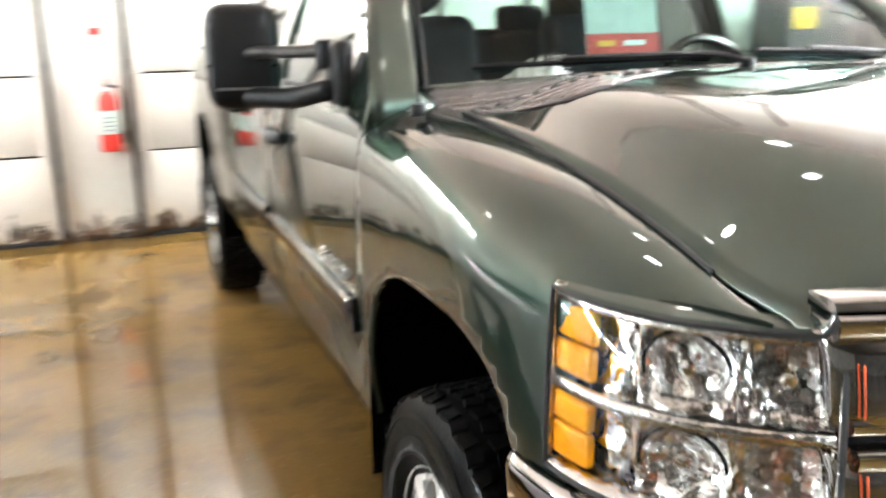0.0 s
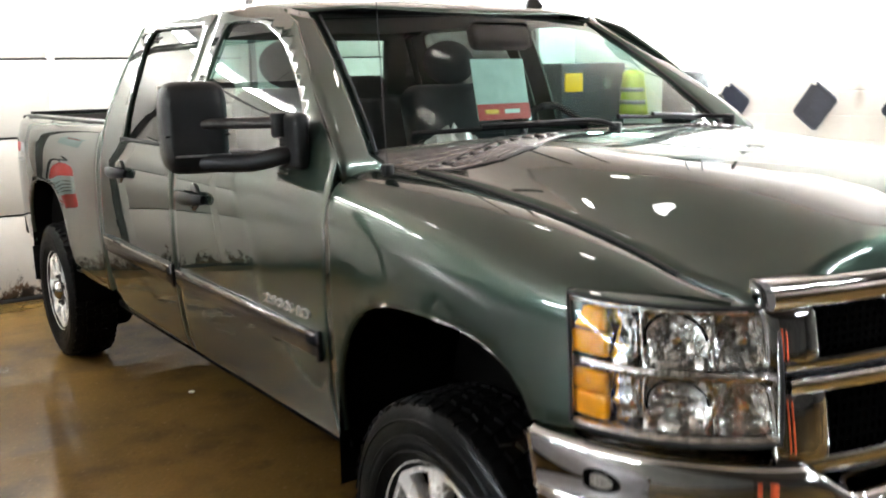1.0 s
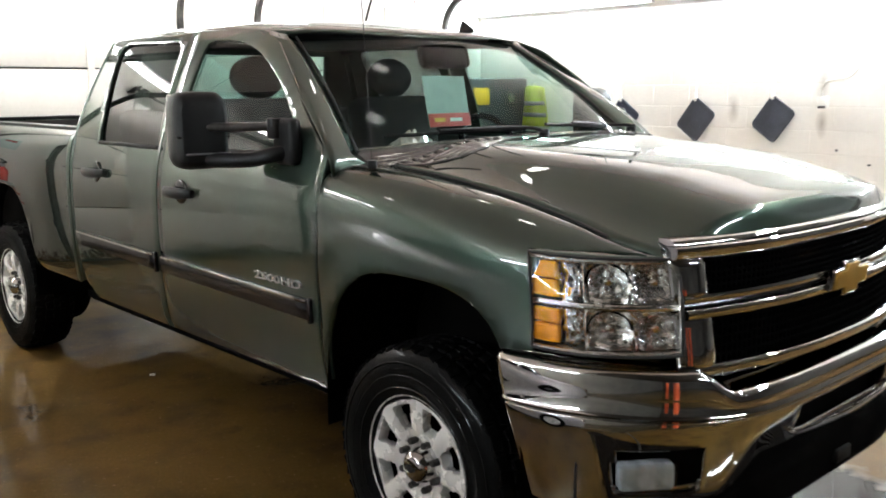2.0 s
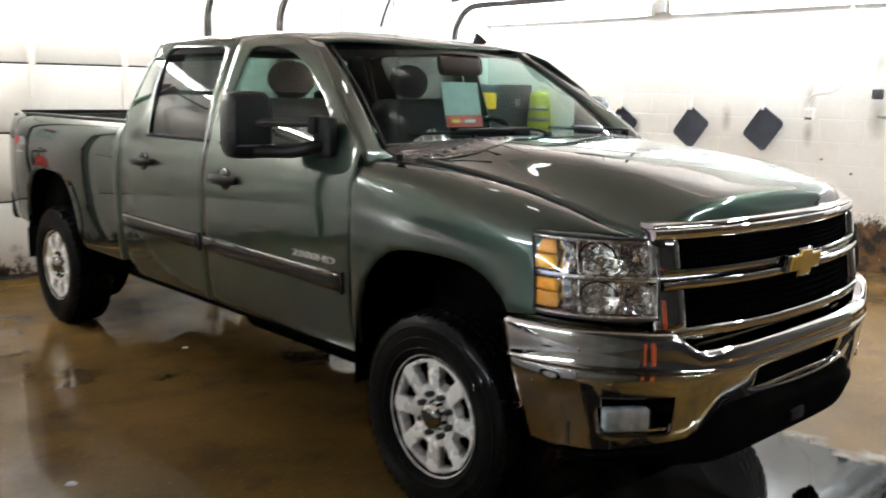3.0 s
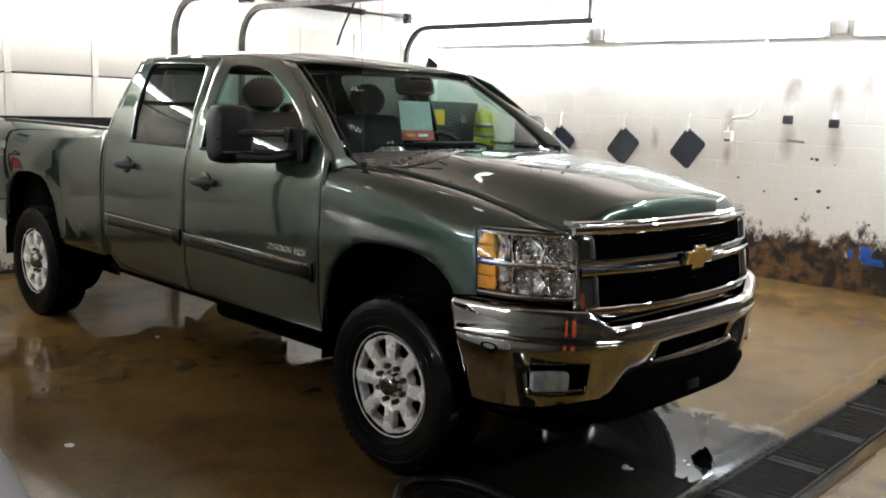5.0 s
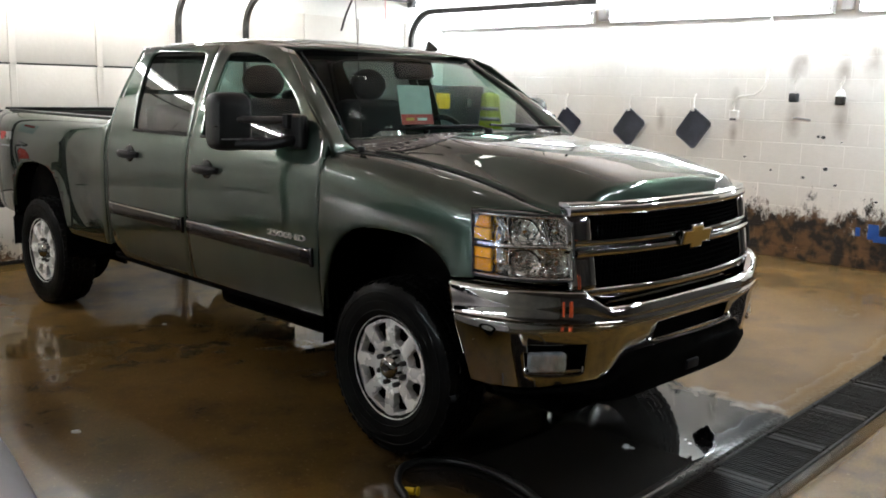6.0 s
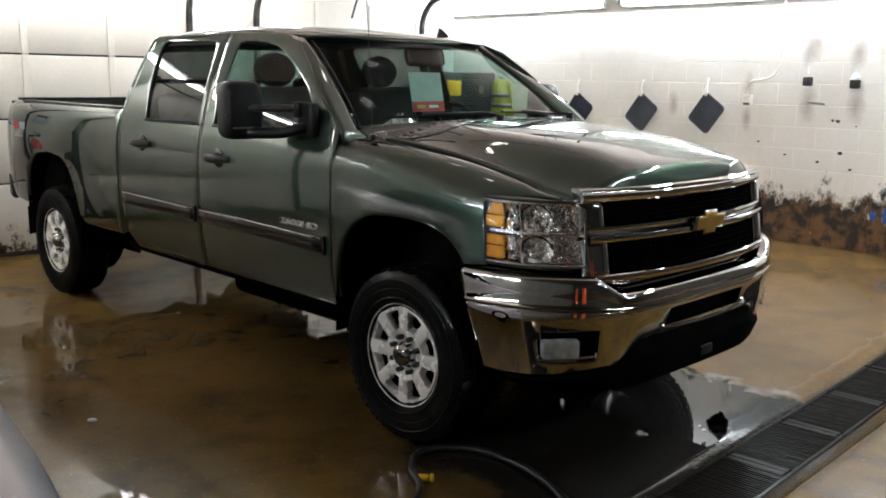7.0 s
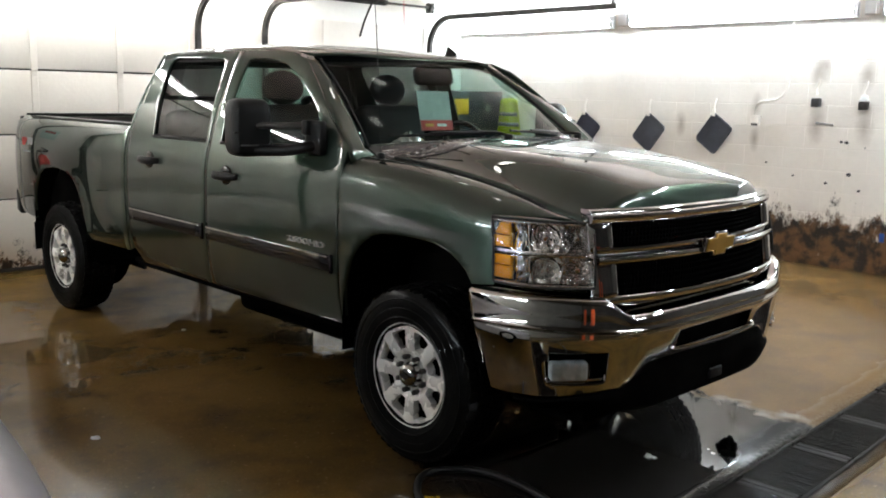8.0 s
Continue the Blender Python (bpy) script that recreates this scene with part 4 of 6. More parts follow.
        rows.append([outer, outer.lerp(mid, 0.5) + Vector((s * 0.004, -0.004, 0.004)) * k1, mid, mid.lerp(inner, 0.5) + Vector((s * 0.004, -0.004, 0.006)) * k1, inner])
    tpart("a_pillar", outward(grid(rows), (s, -1, 0.5)), PAINT, thick=0.02)
    tpart("screen_seal", tube([(s * (screen(1.0, t)[0] - 0.004), screen(1.0, t)[1] - 0.004, screen(1.0, t)[2] + 0.004) for t in (k / 14 for k in range(15))], 0.006, n=8, sub=1), SEAL)
    # inner door card, seen through the glass
    tpart("door_card", box((0.03, 2.2, 0.75), (s * 0.90, 1.63, 0.98), bev=0.01), TRIMGREY)
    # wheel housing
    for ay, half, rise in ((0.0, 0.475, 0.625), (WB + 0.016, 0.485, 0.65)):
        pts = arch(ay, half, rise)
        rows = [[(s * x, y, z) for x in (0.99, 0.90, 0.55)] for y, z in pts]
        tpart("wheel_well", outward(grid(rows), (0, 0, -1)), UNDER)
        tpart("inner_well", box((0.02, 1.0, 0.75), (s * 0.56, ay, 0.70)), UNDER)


def screen(a, t):
    """Windscreen: a from -1 to 1 across, t from 0 (foot) to 1 (top)."""
    w = 0.815 + (0.655 - 0.815) * t
    x = a * w
    y0, z0 = 0.30 + 0.20 * a * a, 1.435 - 0.035 * a * a
    y1, z1 = 1.005 + 0.10 * a * a, 1.848 - 0.014 * a * a
    bow = math.sin(math.pi * t) * 0.018
    return (x, y0 + (y1 - y0) * t - bow * 0.5, z0 + (z1 - z0) * t + bow)


def roof_z(x, y):
    zc = curve([0.98, 1.10, 1.30, 1.60, 2.10, 2.45, 2.58, 2.64], [1.846, 1.888, 1.922, 1.946, 1.952, 1.944, 1.928, 1.902])(y)
    a = abs(x) / 0.74
    return zc - 0.018 * a * a - 0.042 * a ** 7


def build_top():
    # roof
    rows = []
    for k in range(25):
        a = -1 + 2 * k / 24
        y0 = 1.003 + 0.10 * a * a
        row = []
        for j in range(25):
            t = j / 24
            y = y0 + (2.655 - y0) * t
            w = 0.655 + 0.085 * min(1, t / 0.12) ** 0.7
            x = a * w
            row.append((x, y, roof_z(x, y)))
        rows.append(row)
    roof = tpart("roof", outward(grid(rows), (0, 0, 1)), PAINT, thick=0.005)
    # drip rail that closes roof and door frames
    for s in (-1, 1):
        rows = []
        for j in range(19):
            y = 1.14 + (2.645 - 1.14) * j / 18
            x = 0.712
            rows.append([(s * 0.725, y, roof_z(0.725, y)), (s * 0.744, y, roof_z(0.725, y) - 0.010), (s * (cab_x(1.885) + 0.001), y, min(1.886, roof_z(0.725, y) - 0.015)), (s * (cab_x(1.86) - 0.01), y, 1.86)])
        tpart("roof_rail", outward(grid(rows), (s, 0, 1)), PAINT, thick=0.01)
    tpart("headliner", box((1.25, 1.35, 0.02), (0, 1.92, 1.87), bev=0.005), TRIMGREY)
    # back of the cab with its window
    low = [(-0.93, 0.60), (0.93, 0.60), (0.955, 1.36), (0.66, 1.40), (-0.66, 1.40), (-0.955, 1.36)]
    up = [(-0.955, 1.36), (-0.66, 1.40), (-0.60, 1.83), (0.60, 1.83), (0.66, 1.40), (0.955, 1.36), (0.906, 1.55), (0.843, 1.70), (0.795, 1.80), (0.752, 1.885), (0.45, 1.93), (-0.45, 1.93), (-0.752, 1.885), (-0.795, 1.80), (-0.843, 1.70), (-0.906, 1.55)]
    back = tpart("cab_back", sheet([low, up], lambda x, z: (x, 2.765 + 0.01 * (1 - x * x) - 0.115 * max(0, (z - 1.38) / 0.50) ** 1.3, z), (0, 1, 0), 0.1, 0.1), PAINT, thick=0.02)
    for s in (-1, 1):
        pts = [(s * (cab_x(z) - 0.020), 2.752 - 0.115 * max(0, (z - 1.38) / 0.50) ** 1.3, z) for z in np.linspace(0.62, 1.868, 24)]
        tpart("cab_corner", tube(pts, 0.024, n=12, sub=1), PAINT, "", back)
    tpart("window", sheet([[(-0.66, 1.40), (-0.60, 1.83), (0.60, 1.83), (0.66, 1.40)]], lambda x, z: (x, 2.758 - 0.115 * max(0, (z - 1.38) / 0.50) ** 1.3, z), (0, 1, 0), 0.3, 0.1), SIDE_GLASS, "rear cab window", back)
    # windscreen
    rows = [[screen(-1 + 2 * k / 20, j / 12) for j in range(13)] for k in range(21)]
    tpart("windscreen", outward(grid(rows), (0, -1, 1)), SCREEN, "wet windscreen with wiped arcs")
    # black band along the top and foot of the screen
    rows = [[tuple(np.array(screen(-1 + 2 * k / 20, t)) + (0, 0.006, -0.006)) for t in (0.990, 0.995, 0.999)] for k in range(21)]
    tpart("screen_band", outward(grid(rows), (0, -1, 1)), GLOSS_BLACK)
    # hood
    rows = []
    for k in range(41):
        a = -1 + 2 * k / 40
        row = []
        yr = 0.255 + 0.10 * a * a
        for j in range(61):
            t = j / 60
            yf = -0.864 + 0.144 * abs(a) ** 2.6
            y = yf + (yr - yf) * t ** 1.4
            x = a * (0.775 if y > -0.60 else 0.775 - 0.05 * ((-0.60 - y) / 0.22) ** 1.6)
            roll = max(0, (0.13 - (y - yf)) / 0.13)
            row.append((x, y - 0.003 * roll * roll, hood_z(x, y) - 0.006 * roll ** 2.0))
        # the front edge turns down to the grille
        x, y, z = row[0]
        zb = min(z - 0.025, 1.200)
        yb = min(face_y(x) + 0.014, y - 0.004)
        row = [(x, y + (yb - y) * (1 - w) ** 0.5, z + (zb - z) * (1 - w)) for w in (0.0, 0.2, 0.4, 0.6, 0.8)] + row
        rows.append(row)
    hood = tpart("hood", outward(grid(rows), (0, -0.2, 1)), PAINT, "long domed hood with louvres", thick=0.012)
    # dark tubes between hood and fenders for the shade in the gap
    for s in (-1, 1):
        gap = [(s * 0.7785, y, hood_edge(y) + 0.0015) for y in np.linspace(-0.60, 0.33, 24)]
        tpart("hood_gap_shade", tube(gap, 0.0048, n=6, sub=1), SEAL, "dark strip for the shade in the panel gap")
    # dark louvred corner panels along the rear edge of the hood
    for s in (-1, 1):
        def on_hood(xx, back, up=0.0):
            y = 0.250 + 0.10 * (xx / 0.775) ** 2 - back
            return Vector((s * xx, y, hood_z(xx, y) + up))
        rows = [[on_hood(xx, d, 0.003) for d in np.linspace(0.0, w, 6)] for xx, w in ((0.755, 0.05), (0.70, 0.10), (0.60, 0.15), (0.50, 0.15), (0.42, 0.10), (0.33, 0.045), (0.28, 0.02))]
        panel = tpart("louvre_panel", outward(grid(rows), (0, 0, 1)), COWL, "black louvred vent panel", hood, thick=0.003)
        for k in range(10):
            xx = 0.34 + 0.043 * k
            rows = [[on_hood(x, d, u) for d, u in ((0.004, 0.003), (0.008, 0.010), (0.026, 0.010), (0.034, 0.003))] for x in (xx - 0.014, xx + 0.014)]
            tpart("louvre", outward(grid(rows), (0, 0, 1)), COWL, "", panel, thick=0.003)
        for k in range(4):
            d = 0.050 + 0.027 * k
            x0, x1 = 0.43 + 0.022 * k, 0.70 - 0.03 * k
            rows = [[on_hood(x, d + e, u) for e, u in ((0.0, 0.003), (0.003, 0.009), (0.014, 0.007), (0.018, 0.003))] for x in np.linspace(x0, x1, 6)]
            tpart("louvre", outward(grid(rows), (0, 0, 1)), COWL, "", panel, thick=0.003)
    # cowl: ribbed black panel at the foot of the screen
    rows = []
    for k in range(31):
        a = -1 + 2 * k / 30
        ya, yb = 0.262 + 0.10 * a * a, 0.315 + 0.20 * a * a
        row = []
        for j in range(22):
            t = j / 21
            x = a * (0.78 + 0.03 * t)
            za = hood_z(min(abs(x), 0.77), ya) - 0.015
            row.append((x, ya + (yb - ya) * t, za + (screen(a, 0.02)[2] - za) * t + 0.003 * (j % 3 == 0) - 0.02 * math.sin(math.pi * t)))
        rows.append(row)
    tpart("cowl", outward(grid(rows), (0, 0, 1)), COWL, "black ribbed cowl", thick=0.01)
    for x0, a0, sp in ((-0.03, -0.04, -0.86), (0.62, 0.74, 0.06)):
        p = Vector((x0, 0.285 + 0.08 * abs(x0), 1.445))
        rest = [Vector(screen(a0 + (sp - a0) * t, 0.05 + 0.03 * t)) + Vector((0, -0.018, 0.014)) for t in (0.12, 0.4, 0.7, 1.0)]
        wip = tpart("wiper", tube([p, p + Vector((-0.02, -0.01, 0.012)), rest[0], rest[1], rest[2]], 0.0075, n=8), BLACK, "black wiper")
        tpart("wiper_pivot", cyl(0.022, 0.04, tuple(p), (0, 0, 0), bev=0.006), BLACK, "", wip)
        tpart("blade", tube([rest[0] + Vector((0, 0.012, -0.008)), rest[1] + Vector((0, 0.012, -0.008)), rest[3] + Vector((0, 0.012, -0.008))], 0.008, n=6), BLACK, "", wip)
    # roof fin and whip aerial
    rows = []
    for h, l0, l1, w in ((0, -0.06, 0.06, 0.022), (0.015, -0.05, 0.055, 0.014), (0.04, -0.012, 0.045, 0.006), (0.058, 0.018, 0.040, 0.003)):
        rows.append([((w * math.sin(q)), (l0 + l1) / 2 - (l1 - l0) / 2 * math.cos(q), h) for q in (2 * math.pi * k / 16 for k in range(16))])
    bm = grid(rows, True)
    bm.faces.new([bm.verts[i] for i in range(len(bm.verts) - 16, len(bm.verts))] if bm.verts.ensure_lookup_table() is None else [])
    bmesh.ops.recalc_face_normals(bm, faces=bm.faces[:])
    bmesh.ops.transform(bm, matrix=pose(0.52, 1.30, roof_z(0.52, 1.30) - 0.003), verts=bm.verts[:])
    tpart("aerial_fin", bm, GLOSS_BLACK, "black roof fin")
    base = tpart("aerial", cyl(0.018, 0.03, (-0.90, 0.30, 1.375), bev=0.005), BLACK, "thin whip aerial")
    tpart("mast", tube([(-0.90, 0.30, 1.375), (-0.905, 0.325, 1.85), (-0.91, 0.36, 2.25)], 0.0016, n=6, sub=2), BLACK, "", base)


def strip(z0, z1, x0, x1, out, depth, n=28, tilt=0.0):
    """A bar that follows the plan curve of the grille."""
    rows = []
    for k in range(n + 1):
        x = x0 + (x1 - x0) * k / n
        y = face_y(x) - out - 0.15 * (1.20 - (z0 + z1) / 2)
        zc = (z0 + z1) / 2
        h = (z1 - z0) / 2
        rows.append([(x, y + depth, z0), (x, y + 0.004, z0 + 0.002), (x, y, z0 + 0.3 * h), (x, y - 0.003 + tilt * 0.5, zc), (x, y + tilt, z1 - 0.25 * h), (x, y + tilt + 0.005, z1 - 0.001), (x, y + depth, z1)])
    bm = grid(rows, True)
    bm.verts.ensure_lookup_table()
    m = 7
    bm.faces.new([bm.verts[i] for i in range(m)])
    bm.faces.new([bm.verts[len(bm.verts) - m + i] for i in range(m)][::-1])
    bmesh.ops.recalc_face_normals(bm, faces=bm.faces[:])
    return bm


def build_grille():
    g = tpart("grille", strip(0.86, 1.19, -0.66, 0.66, -0.045, 0.03), UNDER, "chrome framed grille with black mesh")
    tpart("top_bar", strip(1.165, 1.203, -0.735, 0.735, 0.012, 0.05, tilt=-0.002), CHROME, "", g)
    tpart("top_lip", strip(1.2035, 1.223, -0.735, 0.735, 0.010, 0.05, tilt=0.010), CHROME, "", g)
    tpart("bottom_bar", strip(0.838, 0.875, -0.70, 0.70, 0.010, 0.05), CHROME, "", g)
    tpart("middle_bar", strip(1.045, 1.072, -0.72, 0.72, 0.010, 0.05), CHROME, "", g)
    tpart("middle_bar", strip(1.002, 1.034, -0.72, 0.72, 0.018, 0.05), CHROME, "", g)
    tpart("gap_bar", strip(1.030, 1.048, -0.72, 0.72, -0.004, 0.04), GLOSS_BLACK, "", g)
    for s in (-1, 1):
        for z0, z1, w in ((1.045, 1.175, 0.122), (0.85, 1.028, 0.130)):
            rows = []
            for i in range(13):
                v = i / 12
                zz = z0 + (z1 - z0) * v
                lip = 0.012 * (abs(2 * v - 1) ** 6)
                row = []
                for k in range(13):
                    u = k / 12
                    x = s * (0.742 - w * u)
                    bulge = 0.026 * (1 - abs(2 * u - 1) ** 2.6)
                    row.append((x, face_y(x) + 0.012 - bulge + lip - 0.15 * (1.20 - zz), zz))
                rows.append(row)
            tpart("side_bar", outward(grid(rows), (0, -1, 0)), CHROME, "", g, thick=0.01)
    # mesh: thin slanting wires in both fields
    for z0, z1 in ((1.072, 1.166), (0.875, 1.004)):
        bm = bmesh.new()
        n = 64
        for k in range(n + 1):
            x = -0.64 + 1.28 * k / n
            box((0.007, 0.008, z1 - z0), (x, face_y(x) + 0.022 - 0.15 * (1.20 - (z0 + z1) / 2), (z0 + z1) / 2), (0, 0, 0), bm=bm)
        for j in range(5):
            z = z0 + (z1 - z0) * (j + 0.5) / 5
            for k in range(24):
                x = -0.64 + 1.28 * (k + 0.5) / 24
                xa, xb = x - 0.027, x + 0.027
                box((0.056, 0.008, 0.006), (x, face_y(x) + 0.022 - 0.15 * (1.20 - (z0 + z1) / 2), z), (0, 0, math.degrees(math.atan2(face_y(xb) - face_y(xa), xb - xa))), bm=bm)
        tpart("mesh", bm, MESH, "fine black honeycomb mesh", g)
    # plain cross-shaped badge
    def badge(k, d0, d1, m, label):
        o = [(-0.115, -0.022), (-0.098, 0.030), (-0.040, 0.030), (-0.036, 0.048), (0.046, 0.048), (0.044, 0.030), (0.115, 0.030), (0.098, -0.022), (0.040, -0.022), (0.036, -0.042), (-0.046, -0.042), (-0.044, -0.022)]
        bm = flat([(x * k, z * k) for x, z in o], d0, d1)
        bmesh.ops.transform(bm, matrix=pose(0, face_y(0) - 0.040, 1.036, 90, 0, 0), verts=bm.verts[:])
        tpart("badge", bm, m, label, g, bevel=0.003)
    badge(1.17, 0.0, 0.020, CHROME, "bright badge rim")
    badge(1.0, 0.012, 0.026, GOLD, "plain gold badge")


def bumper_plan(t):
    """t 0..1 from the kerb-side end round the front to the other end: (x, y)."""
    a = math.pi * t
    c, s = math.cos(a), math.sin(a)
    x = -1.0 * math.copysign(abs(c) ** 0.50, c)
    y = -0.43 - 0.545 * abs(s) ** 1.08
    return x * 1.0, y


def build_bumper():
    n = 96
    ts = [k / n for k in range(n + 1)]

    def ring(zfun, off):
        out = []
        for t in ts:
            x, y = bumper_plan(t)
            x2, y2 = bumper_plan(min(t + 0.004, 1)); x1, y1 = bumper_plan(max(t - 0.004, 0))
            nrm = Vector((y2 - y1, -(x2 - x1), 0))
            nrm = nrm.normalized() if nrm.length > 1e-9 else Vector((math.copysign(1, x), 0, 0))
            if nrm.dot(Vector((x, y + 0.2, 0))) < 0:
                nrm = -nrm
            p = Vector((x, y, 0)) + nrm * off
            z = zfun(abs(x))
            out.append((p.x, p.y + 0.25 * (z - 0.70) * max(0, (abs(x) - 0.82) / 0.18), z))
        return out
    def ease(ax, a, b):
        t = min(max((ax - a) / (b - a), 0), 1)
        return t * t * (3 - 2 * t)
    top = lambda ax: 0.800 + 0.072 * ease(ax, 0.60, 0.74) + 0.013 * ease(ax, 0.74, 0.95)
    crease = lambda ax: 0.735 + 0.020 * min(max((ax - 0.5) / 0.45, 0), 1)
    low = lambda ax: 0.572 - 0.097 * ease(ax, 0.46, 0.64) - 0.027 * ease(ax, 0.64, 0.95)
    rows = [ring(lambda a: top(a) - 0.018, -0.11), ring(lambda a: top(a) + 0.004, -0.095), ring(lambda a: top(a) + 0.004, -0.050), ring(lambda a: top(a) + 0.001, -0.022), ring(lambda a: top(a) - 0.004, -0.009), ring(lambda a: top(a) - 0.013, -0.001), ring(lambda a: top(a) - 0.024, 0.003), ring(lambda a: 0.5 * top(a) + 0.5 * crease(a) - 0.012, 0.005), ring(lambda a: crease(a) + 0.008, 0.005), ring(crease, 0.010), ring(lambda a: crease(a) - 0.012, 0.004)]
    up = tpart("front_bumper", outward(grid(rows), (0, -1, 0.2)), CHROME, "polished chrome front bumper", thick=0.006)
    # lower chrome skin with openings for fog lamps and the middle slot
    hs = [0.0, 0.16, 0.3, 0.42, 0.56, 0.7, 0.82, 0.92, 1.0]
    lows = []
    for h in hs:
        lows.append(ring(lambda a, h=h: (crease(a) - 0.012) + (low(a) - crease(a) + 0.012) * h, 0.004 - 0.040 * h ** 1.25 - 0.02 * max(0, h - 0.92) / 0.08))
    bm = bmesh.new()
    vs = [[bm.verts.new(p) for p in r] for r in lows]
    for j in range(len(hs) - 1):
        for k in range(n):
            q = [vs[j][k], vs[j][k + 1], vs[j + 1][k + 1], vs[j + 1][k]]
            c = sum((v.co for v in q), Vector()) / 4
            if abs(c.x) < 0.335 and 0.16 <= hs[j] < 0.7:
                continue
            if 0.70 < abs(c.x) < 0.900 and 0.30 <= hs[j] < 0.70:
                continue
            bm.faces.new(q)
    for v in [v for v in bm.verts if not v.link_faces]:
        bm.verts.remove(v)
    tpart("lower_skin", outward(bm, (0, -1, 0)), CHROME, "", up, thick=0.012, bevel=0.004)
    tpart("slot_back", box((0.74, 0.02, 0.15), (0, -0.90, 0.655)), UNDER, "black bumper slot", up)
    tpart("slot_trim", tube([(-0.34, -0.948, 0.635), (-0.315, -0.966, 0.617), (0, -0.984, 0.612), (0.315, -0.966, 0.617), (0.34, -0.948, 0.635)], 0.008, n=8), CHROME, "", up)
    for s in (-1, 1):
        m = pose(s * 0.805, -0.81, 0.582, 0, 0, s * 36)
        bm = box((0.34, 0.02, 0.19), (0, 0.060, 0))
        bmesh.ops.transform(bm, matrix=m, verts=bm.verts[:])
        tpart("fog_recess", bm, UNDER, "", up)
        bm = box((0.155, 0.05, 0.078), (s * 0.035, 0.005, 0.0), bev=0.012, seg=3)
        bmesh.ops.transform(bm, matrix=m, verts=bm.verts[:])
        fog = tpart("fog_lamp", bm, FOG, "clear rectangular fog lamp", up)
        bm = box((0.160, 0.006, 0.084), (s * 0.035, -0.026, 0.0), bev=0.002)
        bmesh.ops.transform(bm, matrix=m, verts=bm.verts[:])
        tpart("lens", bm, LENS, "", fog)
        bm = tube([(-0.122, 0.008, -0.025), (-0.112, 0.000, -0.050), (0, -0.006, -0.056), (0.105, -0.002, -0.052), (0.118, 0.004, -0.020)], 0.007, n=8)
        bmesh.ops.transform(bm, matrix=m, verts=bm.verts[:])
        tpart("fog_trim", bm, CHROME, "", up)
    # black filler between bumper and body, and air dam below
    rows = [ring(lambda a: 0.80 + 0.09 * min(max((a - 0.5) / 0.4, 0), 1), -0.10), ring(lambda a: 0.87 + 0.03 * min(max((a - 0.5) / 0.4, 0), 1), -0.13)]
    tpart("filler_panel", outward(grid(rows), (0, -1, 0)), CHROME, thick=0.01)
    dam = lambda a: 0.36 + 0.05 * min(max((a - 0.45) / 0.4, 0), 1)
    sel = [k for k in range(n + 1) if bumper_plan(ts[k])[1] < -0.55]
    rows = []
    for zf, off in ((lambda a: low(a) + 0.01, -0.035), (lambda a: (low(a) + dam(a)) / 2 + 0.02, -0.028), (lambda a: dam(a) + 0.02, -0.045), (dam, -0.075)):
        r = ring(zf, off)
        rows.append([r[k] for k in sel])
    tpart("air_dam", outward(grid(rows), (0, -1, 0)), UNDER, "black plastic air dam", thick=0.012)
    tpart("plate_bracket", box((0.10, 0.02, 0.045), (0.05, -0.945, 0.44), bev=0.006), BLACK, "")


def lamp_plan(t):
    """Plan of the headlamp face from the outer end (t = 0) to the inner end."""
    p0, p1, p2, p3 = (-0.995, -0.515), (-0.985, -0.66), (-0.89, -0.765), (-0.745, -0.835)
    u = 1 - t
    return tuple(u ** 3 * a + 3 * u * u * t * b + 3 * u * t * t * c + t ** 3 * d for a, b, c, d in zip(p0, p1, p2, p3))


def lamp_point(s, t, h, off=0.0):
    """h 0 at the foot, 1 at the top of the lamp."""
    x, y = lamp_plan(t)
    z0, z1 = 0.925 - 0.012 * t, 1.180 - 0.012 * t
    lean = 0.055 * h * h
    nx, ny = -0.75, -0.66
    return (-s * (x - nx * lean * 0.9 + nx * off), y + lean * 0.9 + ny * off, z0 + (z1 - z0) * h)


